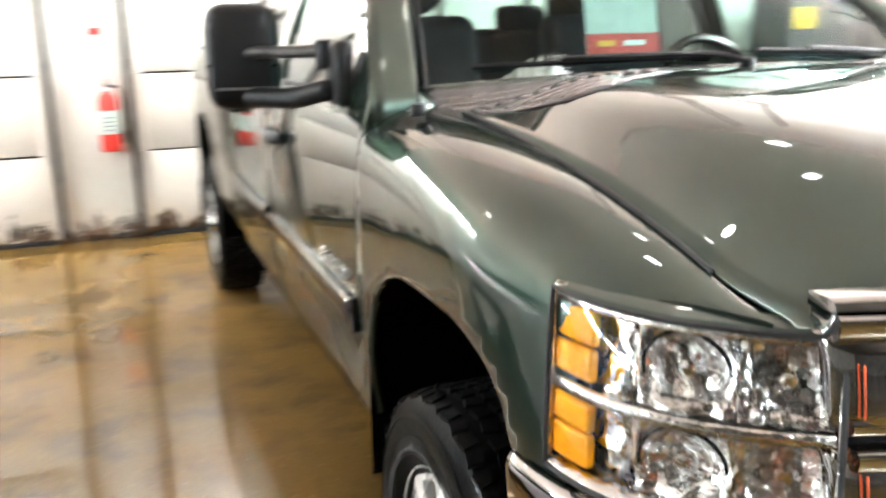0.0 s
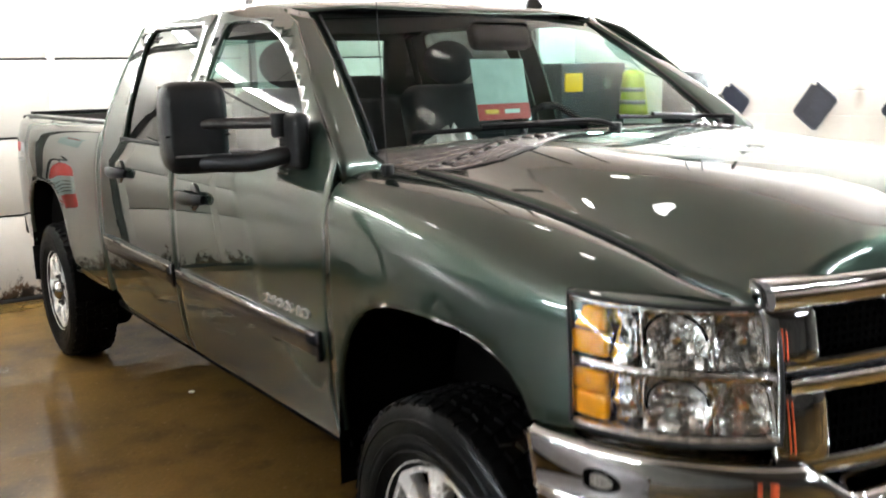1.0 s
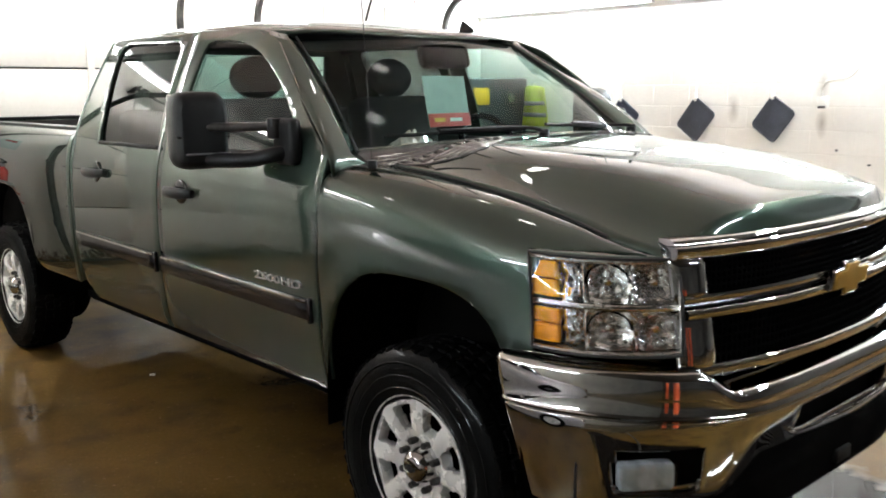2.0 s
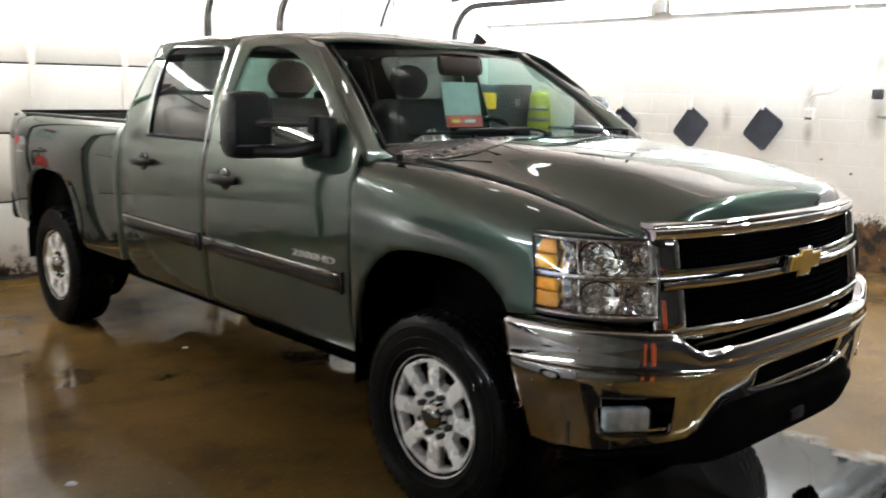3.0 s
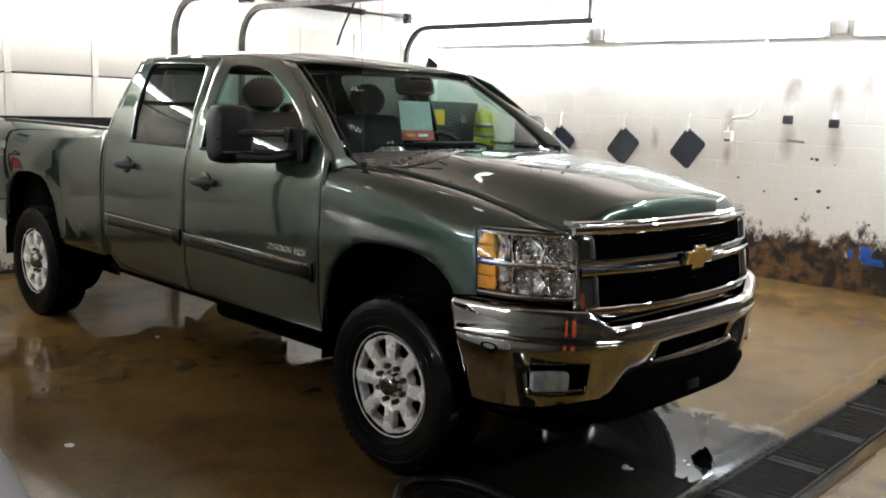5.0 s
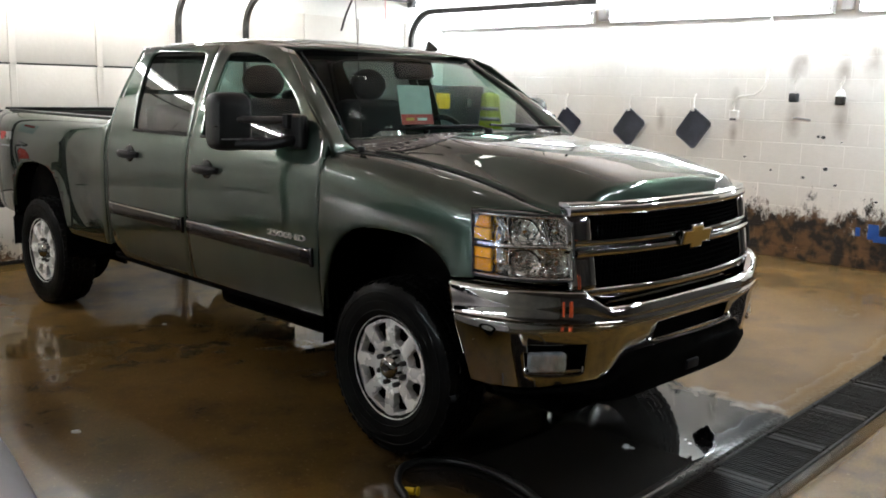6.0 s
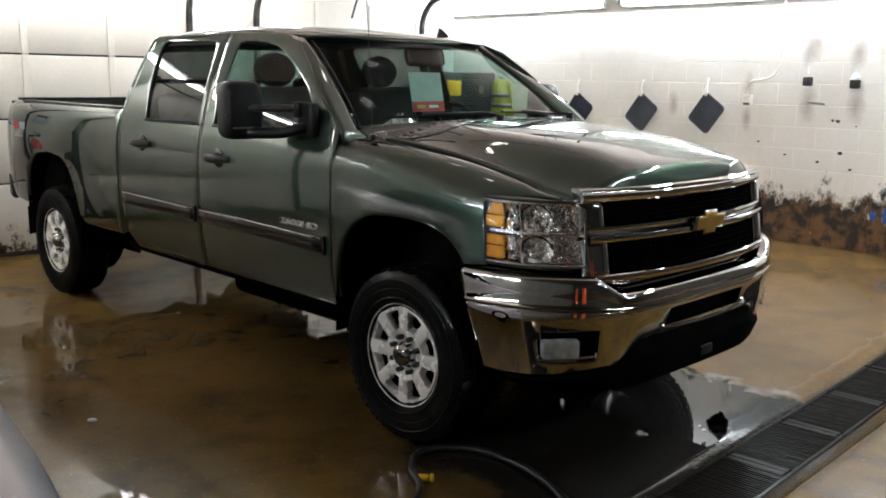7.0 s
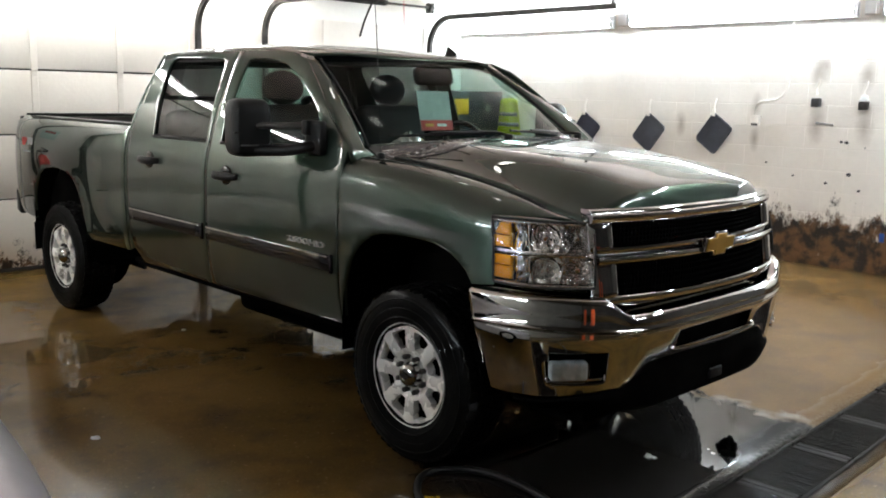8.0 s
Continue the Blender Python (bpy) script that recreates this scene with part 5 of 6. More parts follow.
def build_headlamp(s):
    facets = random.Random(5)

    def face(t0, t1, h0, h1, off, nt=10, nh=6):
        return outward(grid([[lamp_point(s, t0 + (t1 - t0) * i / nt, h0 + (h1 - h0) * j / nh, off) for j in range(nh + 1)] for i in range(nt + 1)]), (s * 0.7, -0.7, 0.1))
    def jitter(bm, a):
        for v in bm.verts:
            v.co += Vector((facets.uniform(-a, a), facets.uniform(-a, a), facets.uniform(-a, a)))
        return bm
    lamp = tpart("headlamp", face(-0.02, 1.02, -0.03, 1.03, -0.085), REFLECTOR, "clear multi-reflector headlamp with amber turn lamps", thick=0.01)
    # frame walls round the bowl
    rim = []
    pts = [(t, 0.0) for t in np.linspace(0, 1, 12)] + [(1.0, h) for h in np.linspace(0.1, 0.9, 6)] + [(t, 1.0) for t in np.linspace(1, 0, 12)] + [(0.0, h) for h in np.linspace(0.9, 0.1, 6)]
    rows = [[lamp_point(s, t, h, off) for t, h in pts] for off in (-0.09, 0.0)]
    bm = grid(rows, True)
    bmesh.ops.recalc_face_normals(bm, faces=bm.faces[:])
    tpart("bezel", bm, REFLECTOR, "", lamp, thick=0.006)
    tpart("gasket", tube([lamp_point(s, t, h, 0.001) for t, h in pts + pts[:1]], 0.0045, n=6, sub=1), SEAL, "black lamp gasket", lamp)
    # painted brow between lamp and fender
    rows = [[Vector(lamp_point(s, t, 1.0, off)) + Vector((0, 0, up)) for off, up in ((0.0, 0.002), (-0.012, 0.006), (-0.04, 0.012), (-0.08, 0.018))] for t in np.linspace(0.0, 1.02, 16)]
    tpart("lamp_brow", outward(grid(rows), (s * 0.5, -0.5, 1)), PAINT, "", thick=0.004)
    # amber turn lamps
    for h0, h1 in ((0.07, 0.27), (0.28, 0.44), (0.56, 0.74), (0.75, 0.93)):
        tpart("turn_lamp", face(0.012, 0.205, h0, h1, -0.014, 5, 4), AMBER, "amber lens", lamp, thick=0.02, bevel=0.006)
    # side marker reflector column and two bowls above one another
    tpart("side_reflector", jitter(face(0.23, 0.37, 0.05, 0.95, -0.045, 3, 12), 0.006), REFLECTOR, "", lamp, thick=0.006, smooth=4)
    for h0, h1 in ((0.05, 0.47), (0.53, 0.95)):
        for t0, t1 in ((0.39, 0.70), (0.71, 0.97)):
            rows = []
            for i in range(10):
                row = []
                for j in range(10):
                    u, v = i / 9, j / 9
                    deep = 0.052 * (1 - (2 * u - 1) ** 2) * (1 - (2 * v - 1) ** 2)
                    row.append(lamp_point(s, t0 + (t1 - t0) * u, h0 + (h1 - h0) * v, -0.022 - deep - facets.uniform(0, 0.014)))
                rows.append(row)
            bowl = tpart("reflector_bowl", outward(grid(rows), (s * 0.7, -0.7, 0.1)), REFLECTOR, "", lamp, thick=0.004, smooth=4)
            c = Vector(lamp_point(s, (t0 + t1) / 2, (h0 + h1) / 2, -0.05))
            tpart("bulb", cyl(0.012, 0.03, tuple(c), (90, 0, s * 45), bev=0.004), REFLECTOR, "", bowl)
            ring = [lamp_point(s, (t0 + t1) / 2 + (t1 - t0) * 0.46 * math.cos(q), (h0 + h1) / 2 + (h1 - h0) * 0.46 * math.sin(q), -0.026) for q in (2 * math.pi * k / 24 for k in range(25))]
            if t0 < 0.5:
                tpart("bowl_ring", tube(ring[:14], 0.003, n=6, sub=1), GLOSS_BLACK, "", bowl)
    tpart("divider", face(0.012, 0.98, 0.465, 0.53, -0.010, 14, 2), REFLECTOR, "", lamp, thick=0.02)
    tpart("top_strip", face(0.012, 0.98, 0.945, 0.99, -0.010, 14, 2), REFLECTOR, "", lamp, thick=0.02)
    tpart("lens", face(0.0, 1.0, 0.0, 1.0, 0.002, 18, 8), LENS, "clear outer lens", lamp)


def build_wheel(ay, s):
    """Modelled for the -x side, then turned for the other."""
    w = new("wheel")
    w.parent = truck
    w.location = (s * 0.868, ay, 0.405)
    w.rotation_euler = (0, 0, 0 if s < 0 else math.pi)
    tagged(w, "black all-terrain tyre on a polished eight-spoke wheel")
    R = 0.405
    prof = [(0.222, -0.105), (0.250, -0.122), (0.30, -0.134), (0.345, -0.133), (0.375, -0.124), (0.392, -0.110), (0.3985, -0.085), (0.400, -0.03), (0.400, 0.03), (0.3985, 0.085), (0.392, 0.11), (0.375, 0.124), (0.345, 0.133), (0.30, 0.134), (0.25, 0.122), (0.222, 0.105)]
    tyre = part("tyre", lathe(prof, 72), RUBBER, w, "black rubber tyre")
    bm = bmesh.new()
    for k in range(56):
        a = 2 * math.pi * k / 56
        for x, wd, sh in ((-0.098, 0.034, 0), (-0.042, 0.034, 0.5), (0.0, 0.026, 0.2), (0.042, 0.034, 0.7), (0.098, 0.034, 0.3)):
            q = math.degrees(a) + sh * 360 / 56
            rr = R - 0.004 if abs(x) < 0.09 else R - 0.010
            m = pose(0, 0, 0, q, 0, 0) @ pose(x, 0, rr, 0, (14 if x > 0 else -14) if abs(x) > 0.09 else 0, 12 if k % 2 else -12)
            own = Matrix(m) @ Matrix.Diagonal((wd, 0.031, 0.013, 1))
            bmesh.ops.create_cube(bm, size=1, matrix=own)
    tb = part("tread", bm, RUBBER, tyre)
    tagged(tb, kind="stuff")
    for rr in (0.352, 0.31, 0.268):
        bm = lathe([(rr - 0.004, -0.1325), (rr, -0.1350), (rr + 0.004, -0.1325)], 64)
        part("sidewall_rib", bm, RUBBER, tyre)
    # rim: lip, barrel, face with eight windows
    lip = [(0.247, -0.100), (0.249, -0.112), (0.244, -0.118), (0.236, -0.114), (0.232, -0.100), (0.226, -0.085)]
    rim = part("rim", lathe(lip, 72), ALLOY, w, "polished aluminium eight-spoke rim")
    part("barrel", lathe([(0.232, -0.09), (0.222, -0.05), (0.215, 0.06), (0.225, 0.10)], 64), UNDER, rim)
    # face: eight broad spokes, windows with deep walls between them
    per, nspoke = 20, 8
    N = nspoke * per
    radii = [0.052, 0.085, 0.112, 0.122, 0.136, 0.155, 0.175, 0.195, 0.208, 0.217, 0.224, 0.232]

    def face_h(r, u):
        dish = -0.088 - 0.016 * min(r / 0.20, 1) - 0.006 * math.sin(math.pi * min(r / 0.23, 1))
        return dish + (0.020 if r < 0.10 else 0) - 0.004 * math.cos(2 * math.pi * u)

    def open_half(r):
        """Half width of a window at radius r, as a part of the pitch."""
        t = (r - 0.117) / (0.212 - 0.117)
        if t < 0 or t > 1:
            return 0.0
        return (0.20 + 0.13 * t) * min(1, (min(t, 1 - t) / 0.14 + 0.5))
    bm = bmesh.new()
    front = [[bm.verts.new((face_h(r, k / per), r * math.sin(2 * math.pi * k / N), r * math.cos(2 * math.pi * k / N))) for k in range(N)] for r in radii]
    for j in range(len(radii) - 1):
        h = open_half((radii[j] + radii[j + 1]) / 2)
        for k in range(N):
            u = ((k + 0.5) % per) / per
            if abs(u - 0.5) >= h:
                bm.faces.new((front[j][k], front[j][(k + 1) % N], front[j + 1][(k + 1) % N], front[j + 1][k]))
    outward(bm, (-1, 0, 0))
    part("spokes", bm, ALLOY, rim, thick=0.042, bevel=0.004, smooth=40)
    part("brake_disc", lathe([(0.0, -0.03), (0.16, -0.03), (0.16, 0.0)], 40), UNDER, rim)
    cap = part("hub_cap", lathe([(0.0, -0.138), (0.026, -0.137), (0.044, -0.131), (0.054, -0.118), (0.060, -0.100), (0.062, -0.075)], 32), CHROME, rim, "chrome hub cap")
    bm = flat([(-0.026, -0.006), (-0.022, 0.008), (-0.009, 0.008), (-0.008, 0.013), (0.010, 0.013), (0.010, 0.008), (0.026, 0.008), (0.022, -0.006), (0.009, -0.006), (0.008, -0.011), (-0.010, -0.011), (-0.010, -0.006)], 0, 0.004)
    bmesh.ops.transform(bm, matrix=pose(-0.136, 0, 0, 90, 0, -90), verts=bm.verts[:])
    part("cap_badge", bm, DARK_STEEL, rim)
    for k in range(8):
        a = 2 * math.pi * (k + 0.5) / 8
        part("lug_nut", cyl(0.0125, 0.034, (-0.095, 0.083 * math.sin(a), 0.083 * math.cos(a)), (0, 90, 0), n=6, bev=0.002), DARK_STEEL, rim)


def build_cabin():
    tpart("dashboard", box((1.66, 0.36, 0.24), (0, 0.72, 1.235), bev=0.06, seg=4), TRIMGREY, "dark grey dashboard")
    tpart("cab_floor", box((1.80, 2.25, 0.05), (0, 1.62, 0.60)), UNDER)
    for x in (-0.42, 0.42):
        seat = tpart("seat", box((0.54, 0.52, 0.20), (x, 1.42, 0.97), bev=0.06, seg=4), CLOTH, "dark cloth bucket seat")
        tpart("backrest", box((0.54, 0.17, 0.66), (x, 1.73, 1.26), (-14, 0, 0), bev=0.07, seg=4), CLOTH, "", seat)
        bm = bmesh.new()
        bmesh.ops.create_uvsphere(bm, u_segments=24, v_segments=14, radius=1, matrix=pose(x, 1.80, 1.685, -8, 0, 0) @ Matrix.Diagonal((0.145, 0.07, 0.105, 1)))
        tpart("headrest", bm, CLOTH, "", seat)
        for d in (-0.05, 0.05):
            tpart("headrest_post", cyl(0.007, 0.12, (x + d, 1.80, 1.56)), STEEL, "", seat)
    bench = tpart("rear_bench", box((1.5, 0.45, 0.2), (0, 2.28, 0.97), bev=0.05, seg=3), CLOTH, "dark cloth rear bench")
    tpart("backrest", box((1.5, 0.14, 0.55), (0, 2.60, 1.25), (-10, 0, 0), bev=0.05, seg=3), CLOTH, "", bench)
    for x in (-0.45, 0.45):
        tpart("headrest", box((0.26, 0.09, 0.15), (x, 2.64, 1.56), (-10, 0, 0), bev=0.04, seg=3), CLOTH, "", bench)
    ring = [(0.42 + 0.19 * math.cos(a), 1.02 + 0.19 * math.sin(a) * math.sin(radians(25)), 1.32 + 0.19 * math.sin(a) * math.cos(radians(25))) for a in (2 * math.pi * k / 28 for k in range(29))]
    st = tpart("steering_wheel", tube(ring, 0.016, n=10, sub=1), GLOSS_BLACK, "black steering wheel")
    tpart("steering_hub", box((0.16, 0.05, 0.13), (0.42, 1.0, 1.31), (25, 0, 0), bev=0.03, seg=3), TRIMGREY, "", st)
    tpart("spoke", box((0.36, 0.02, 0.035), (0.42, 1.015, 1.32), (25, 0, 0), bev=0.008), TRIMGREY, "", st)
    tpart("inner_mirror", box((0.29, 0.035, 0.10), (0.02, 0.93, 1.765), (-14, 0, 0), bev=0.03, seg=3), UNDER, "black inner mirror")


def build_glint_sheet():
    """Crumpled pale sheet on the dashboard, added for the glint at the windscreen's foot."""
    rng = random.Random(12)
    rows = []
    for i in range(15):
        u = i / 14 - 0.5
        row = []
        for j in range(11):
            v = j / 10
            h = 0.115 * math.sin(math.pi * v) ** 0.8 * (1 - 1.6 * u * u) * (0.75 + 0.5 * noise.noise(Vector((9 * u, 5 * v, 1))))
            row.append((-0.45 + 0.21 * u + rng.uniform(-0.006, 0.006), 0.60 + 0.11 * (v - 0.5) + 0.012 * rng.uniform(-1, 1), 1.353 + max(h, 0.0) + 0.008 * rng.random()))
        rows.append(row)
    wrap = finish(outward(grid(rows), (0, -0.5, 1)), "glint_sheet", GLINT_SHEET, smooth=8, thick=0.001)
    tagged(wrap, "crumpled glossy pale sheet on the dashboard, added for a glint", "plastic wrap")


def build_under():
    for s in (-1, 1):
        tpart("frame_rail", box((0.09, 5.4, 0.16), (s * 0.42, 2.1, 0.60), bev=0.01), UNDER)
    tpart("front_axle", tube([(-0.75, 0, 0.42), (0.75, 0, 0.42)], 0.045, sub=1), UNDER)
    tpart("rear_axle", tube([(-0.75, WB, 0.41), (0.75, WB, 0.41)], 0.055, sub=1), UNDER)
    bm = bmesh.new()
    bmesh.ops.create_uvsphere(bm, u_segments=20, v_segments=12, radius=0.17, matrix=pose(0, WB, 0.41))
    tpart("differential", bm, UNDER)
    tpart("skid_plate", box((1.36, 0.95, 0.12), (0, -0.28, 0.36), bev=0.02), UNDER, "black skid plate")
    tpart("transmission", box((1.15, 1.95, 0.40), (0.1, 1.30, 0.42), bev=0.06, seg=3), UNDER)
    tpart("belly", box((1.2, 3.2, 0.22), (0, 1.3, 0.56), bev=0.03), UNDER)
    # unseen spare wheel, added to block the bright door mirrored under the bed
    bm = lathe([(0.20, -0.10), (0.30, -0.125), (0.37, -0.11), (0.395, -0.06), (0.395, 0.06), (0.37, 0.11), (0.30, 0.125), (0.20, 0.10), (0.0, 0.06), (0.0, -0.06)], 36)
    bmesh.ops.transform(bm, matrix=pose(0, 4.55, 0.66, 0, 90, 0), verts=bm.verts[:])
    tpart("spare_wheel", bm, UNDER, "unseen dark spare wheel, added below the bed to block light")
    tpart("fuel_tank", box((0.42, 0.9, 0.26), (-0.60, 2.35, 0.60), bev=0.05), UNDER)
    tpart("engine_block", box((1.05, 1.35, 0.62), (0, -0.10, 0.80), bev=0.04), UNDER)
    tpart("exhaust", tube([(0.55, 1.5, 0.46), (0.55, 3.0, 0.47), (0.62, 3.5, 0.62), (0.72, 4.5, 0.55)], 0.04), DARK_STEEL)
    tpart("bed_floor", box((1.68, 2.22, 0.05), (0, 3.90, 0.93), bev=0.01), LINER)
    tpart("bed_front", box((1.70, 0.05, 0.50), (0, 2.82, 1.165), bev=0.01), LINER)
    gate = tpart("tailgate", box((1.62, 0.07, 0.52), (0, 4.93, 1.165), bev=0.015), PAINT, "closed tailgate")
    tpart("gate_inner", box((1.60, 0.012, 0.50), (0, 4.887, 1.165), bev=0.003), LINER, "dark lined inner face", gate)
    tpart("gate_cap", box((1.62, 0.085, 0.02), (0, 4.93, 1.434), bev=0.006), BLACK, "", gate)
    rb = tpart("rear_bumper", box((1.72, 0.20, 0.17), (0, 5.07, 0.70), bev=0.03, seg=3), CHROME, "chrome rear step bumper")
    tpart("step_pad", box((1.4, 0.17, 0.012), (0, 5.07, 0.790), bev=0.004), BLACK, "", rb)
    for s in (-1, 1):
        tpart("bumper_corner", box((0.06, 0.22, 0.20), (s * 0.875, 5.0, 0.715), (0, 0, s * 14), bev=0.025, seg=3), BLACK, "", rb)
        tpart("mud_flap", box((0.26, 0.012, 0.22), (s * 0.87, 4.40, 0.50), bev=0.004), RUBBER)


def build_tag():
    """A paper tag with a dark red foot that hangs behind the windscreen."""
    m = pose(-0.085, 0.80, 1.572, 78, 0, 0)
    def put(name, w, h, x, y, d, mt, par, label=""):
        bm = box((w, h, 0.002), (x, y, d))
        bmesh.ops.transform(bm, matrix=m, verts=bm.verts[:])
        return part(name, bm, mt, par, label)
    t = thing("price_tag", "pale paper price tag with dark red foot behind the windscreen", "paper tag")
    card = put("card", 0.245, 0.22, 0, 0, 0, TAG_PAPER, t)
    put("red_foot", 0.245, 0.058, 0, -0.082, 0.003, RED_PRINT, t, "dark red printed band")
    put("gold_mark", 0.06, 0.016, -0.06, -0.082, 0.006, GOLD, t)
    put("white_mark", 0.07, 0.014, 0.035, -0.082, 0.006, PAPER, t)


def build_badge_text(s):
    cu = bpy.data.curves.new("lettering", "FONT")
    cu.body, cu.size, cu.extrude, cu.align_x = "2500HD", 0.072, 0.004, "CENTER"
    cu.offset = 0.0015
    tmp = bpy.data.objects.new("tmp", cu)
    me = bpy.data.meshes.new_from_object(tmp)
    bpy.data.objects.remove(tmp)
    me.name = "door_lettering"
    me.materials.clear()
    me.materials.append(SATIN)
    ob = new("door_lettering", me)
    ob.parent = truck
    ob.matrix_basis = pose(s * (side_x(0.72, 0.915) + 0.004), 0.76, 0.908, 90, 0, -90 if s < 0 else 90) @ Matrix.Diagonal((1.30, 0.58, 1, 1))
    tagged(ob, "chrome model lettering on the door")


build_top()
for side_sign in (-1, 1):
    build_body(side_sign)
    build_headlamp(side_sign)
    build_wheel(0.0, side_sign)
    build_wheel(WB, side_sign)
    build_badge_text(side_sign)
build_grille()
build_bumper()
build_cabin()
build_under()
build_tag()
build_glint_sheet()

# ---- things on the walls and the floor ----
def rounded(w, h, r, n=6):
    out = []
    for cx, cy, a0 in ((w / 2 - r, h / 2 - r, 0), (-w / 2 + r, h / 2 - r, 90), (-w / 2 + r, -h / 2 + r, 180), (w / 2 - r, -h / 2 + r, 270)):
        for k in range(n + 1):
            a = radians(a0 + 90 * k / n)
            out.append((cx + r * math.cos(a), cy + r * math.sin(a)))
    return out


def build_mat(y, z, w, h, turn, material, label):
    """A rubber car mat that hangs by one corner on the block wall."""
    base = thing("rubber_mat", label, "floor mat", (XR - 0.05, y, z), group="mats on the wall")
    m = pose(0, 0, 0, 0, 0, 0) @ pose(0, 0, 0, 90, 0, -90) @ pose(0, 0, 0, 0, 0, turn) @ pose(0, -math.hypot(w, h) / 2 + 0.03, 0, 0, 0, math.degrees(math.atan2(w, h)))
    bm = flat(rounded(w, h, 0.045), -0.004, 0.004)
    bmesh.ops.transform(bm, matrix=m, verts=bm.verts[:])
    part("sheet", bm, material, base, bevel=0.003)
    bm = bmesh.new()
    rim = rounded(w - 0.02, h - 0.02, 0.04)
    tube([(x, yy, 0.005) for x, yy in rim + rim[:1]], 0.006, n=6, sub=1, bm=bm)
    for k in range(9):
        x = -w / 2 + 0.05 + (w - 0.1) * k / 8
        box((0.008, h - 0.11, 0.003), (x, 0, 0.0045), bm=bm)
    bmesh.ops.transform(bm, matrix=m, verts=bm.verts[:])
    part("ribs", bm, material, base)
    hook = part("hook", tube([(0.045, 0, 0.150), (0.028, 0, 0.148), (0.016, 0, 0.12), (-0.008, 0, 0.02), (0.0, 0, -0.02)], 0.008, n=8), WALL, base, "bent steel hook")
    part("clip", box((0.016, 0.036, 0.075), (-0.004, 0, 0.02), bev=0.005), WALL, hook)


def build_extinguisher(x, z):
    base = thing("fire_extinguisher", "red fire extinguisher with white label on a wall bracket", "fire extinguisher", (x, YN - 0.11, z))
    m = pose(0, 0, 0, 0, 90, 0)
    prof = [(0.0, 0.0), (0.062, -0.0), (0.072, -0.012), (0.072, -0.36), (0.062, -0.40), (0.036, -0.425), (0.026, -0.44), (0.0, -0.44)]
    bm = lathe(prof, 32)
    bmesh.ops.transform(bm, matrix=m, verts=bm.verts[:])
    cylr = part("cylinder", bm, RED, base)
    bm = lathe([(0.0732, -0.13), (0.0732, -0.30)], 32)
    bmesh.ops.transform(bm, matrix=m, verts=bm.verts[:])
    part("label", bm, PAPER, cylr, "white paper label")
    for k in range(4):
        part("print_bar", box((0.055, 0.002, 0.008), (0.0, -0.0745, 0.16 + 0.03 * k)), INK, cylr)
    part("valve", cyl(0.022, 0.06, (0, 0, 0.465), bev=0.004), STEEL, base)
    part("lever", box((0.025, 0.15, 0.012), (0, -0.05, 0.51), (12, 0, 0), bev=0.004), BLACK, base)
    part("grip", box((0.025, 0.13, 0.012), (0, -0.045, 0.475), (-8, 0, 0), bev=0.004), BLACK, base)
    part("gauge", cyl(0.018, 0.015, (0, -0.03, 0.455), (90, 0, 0)), WHITE_METAL, base)
    part("hose", tube([(0.02, 0, 0.47), (0.085, -0.01, 0.45), (0.10, -0.01, 0.30), (0.095, -0.01, 0.14)], 0.011, n=8), BLACK, base, "black hose")
    part("horn", cyl(0.012, 0.09, (0.095, -0.01, 0.10), r2=0.02), BLACK, base)
    part("bracket", box((0.10, 0.03, 0.30), (0, 0.09, 0.22), bev=0.004), STEEL, base)
    tagged(part("sign", box((0.16, 0.004, 0.22), (-0.04, 0.105, 0.82), bev=0.001), PAPER, base, "faded paper sign"), "")
    part("sign_bar", box((0.10, 0.003, 0.05), (-0.04, 0.102, 0.86)), RED_PRINT, base)


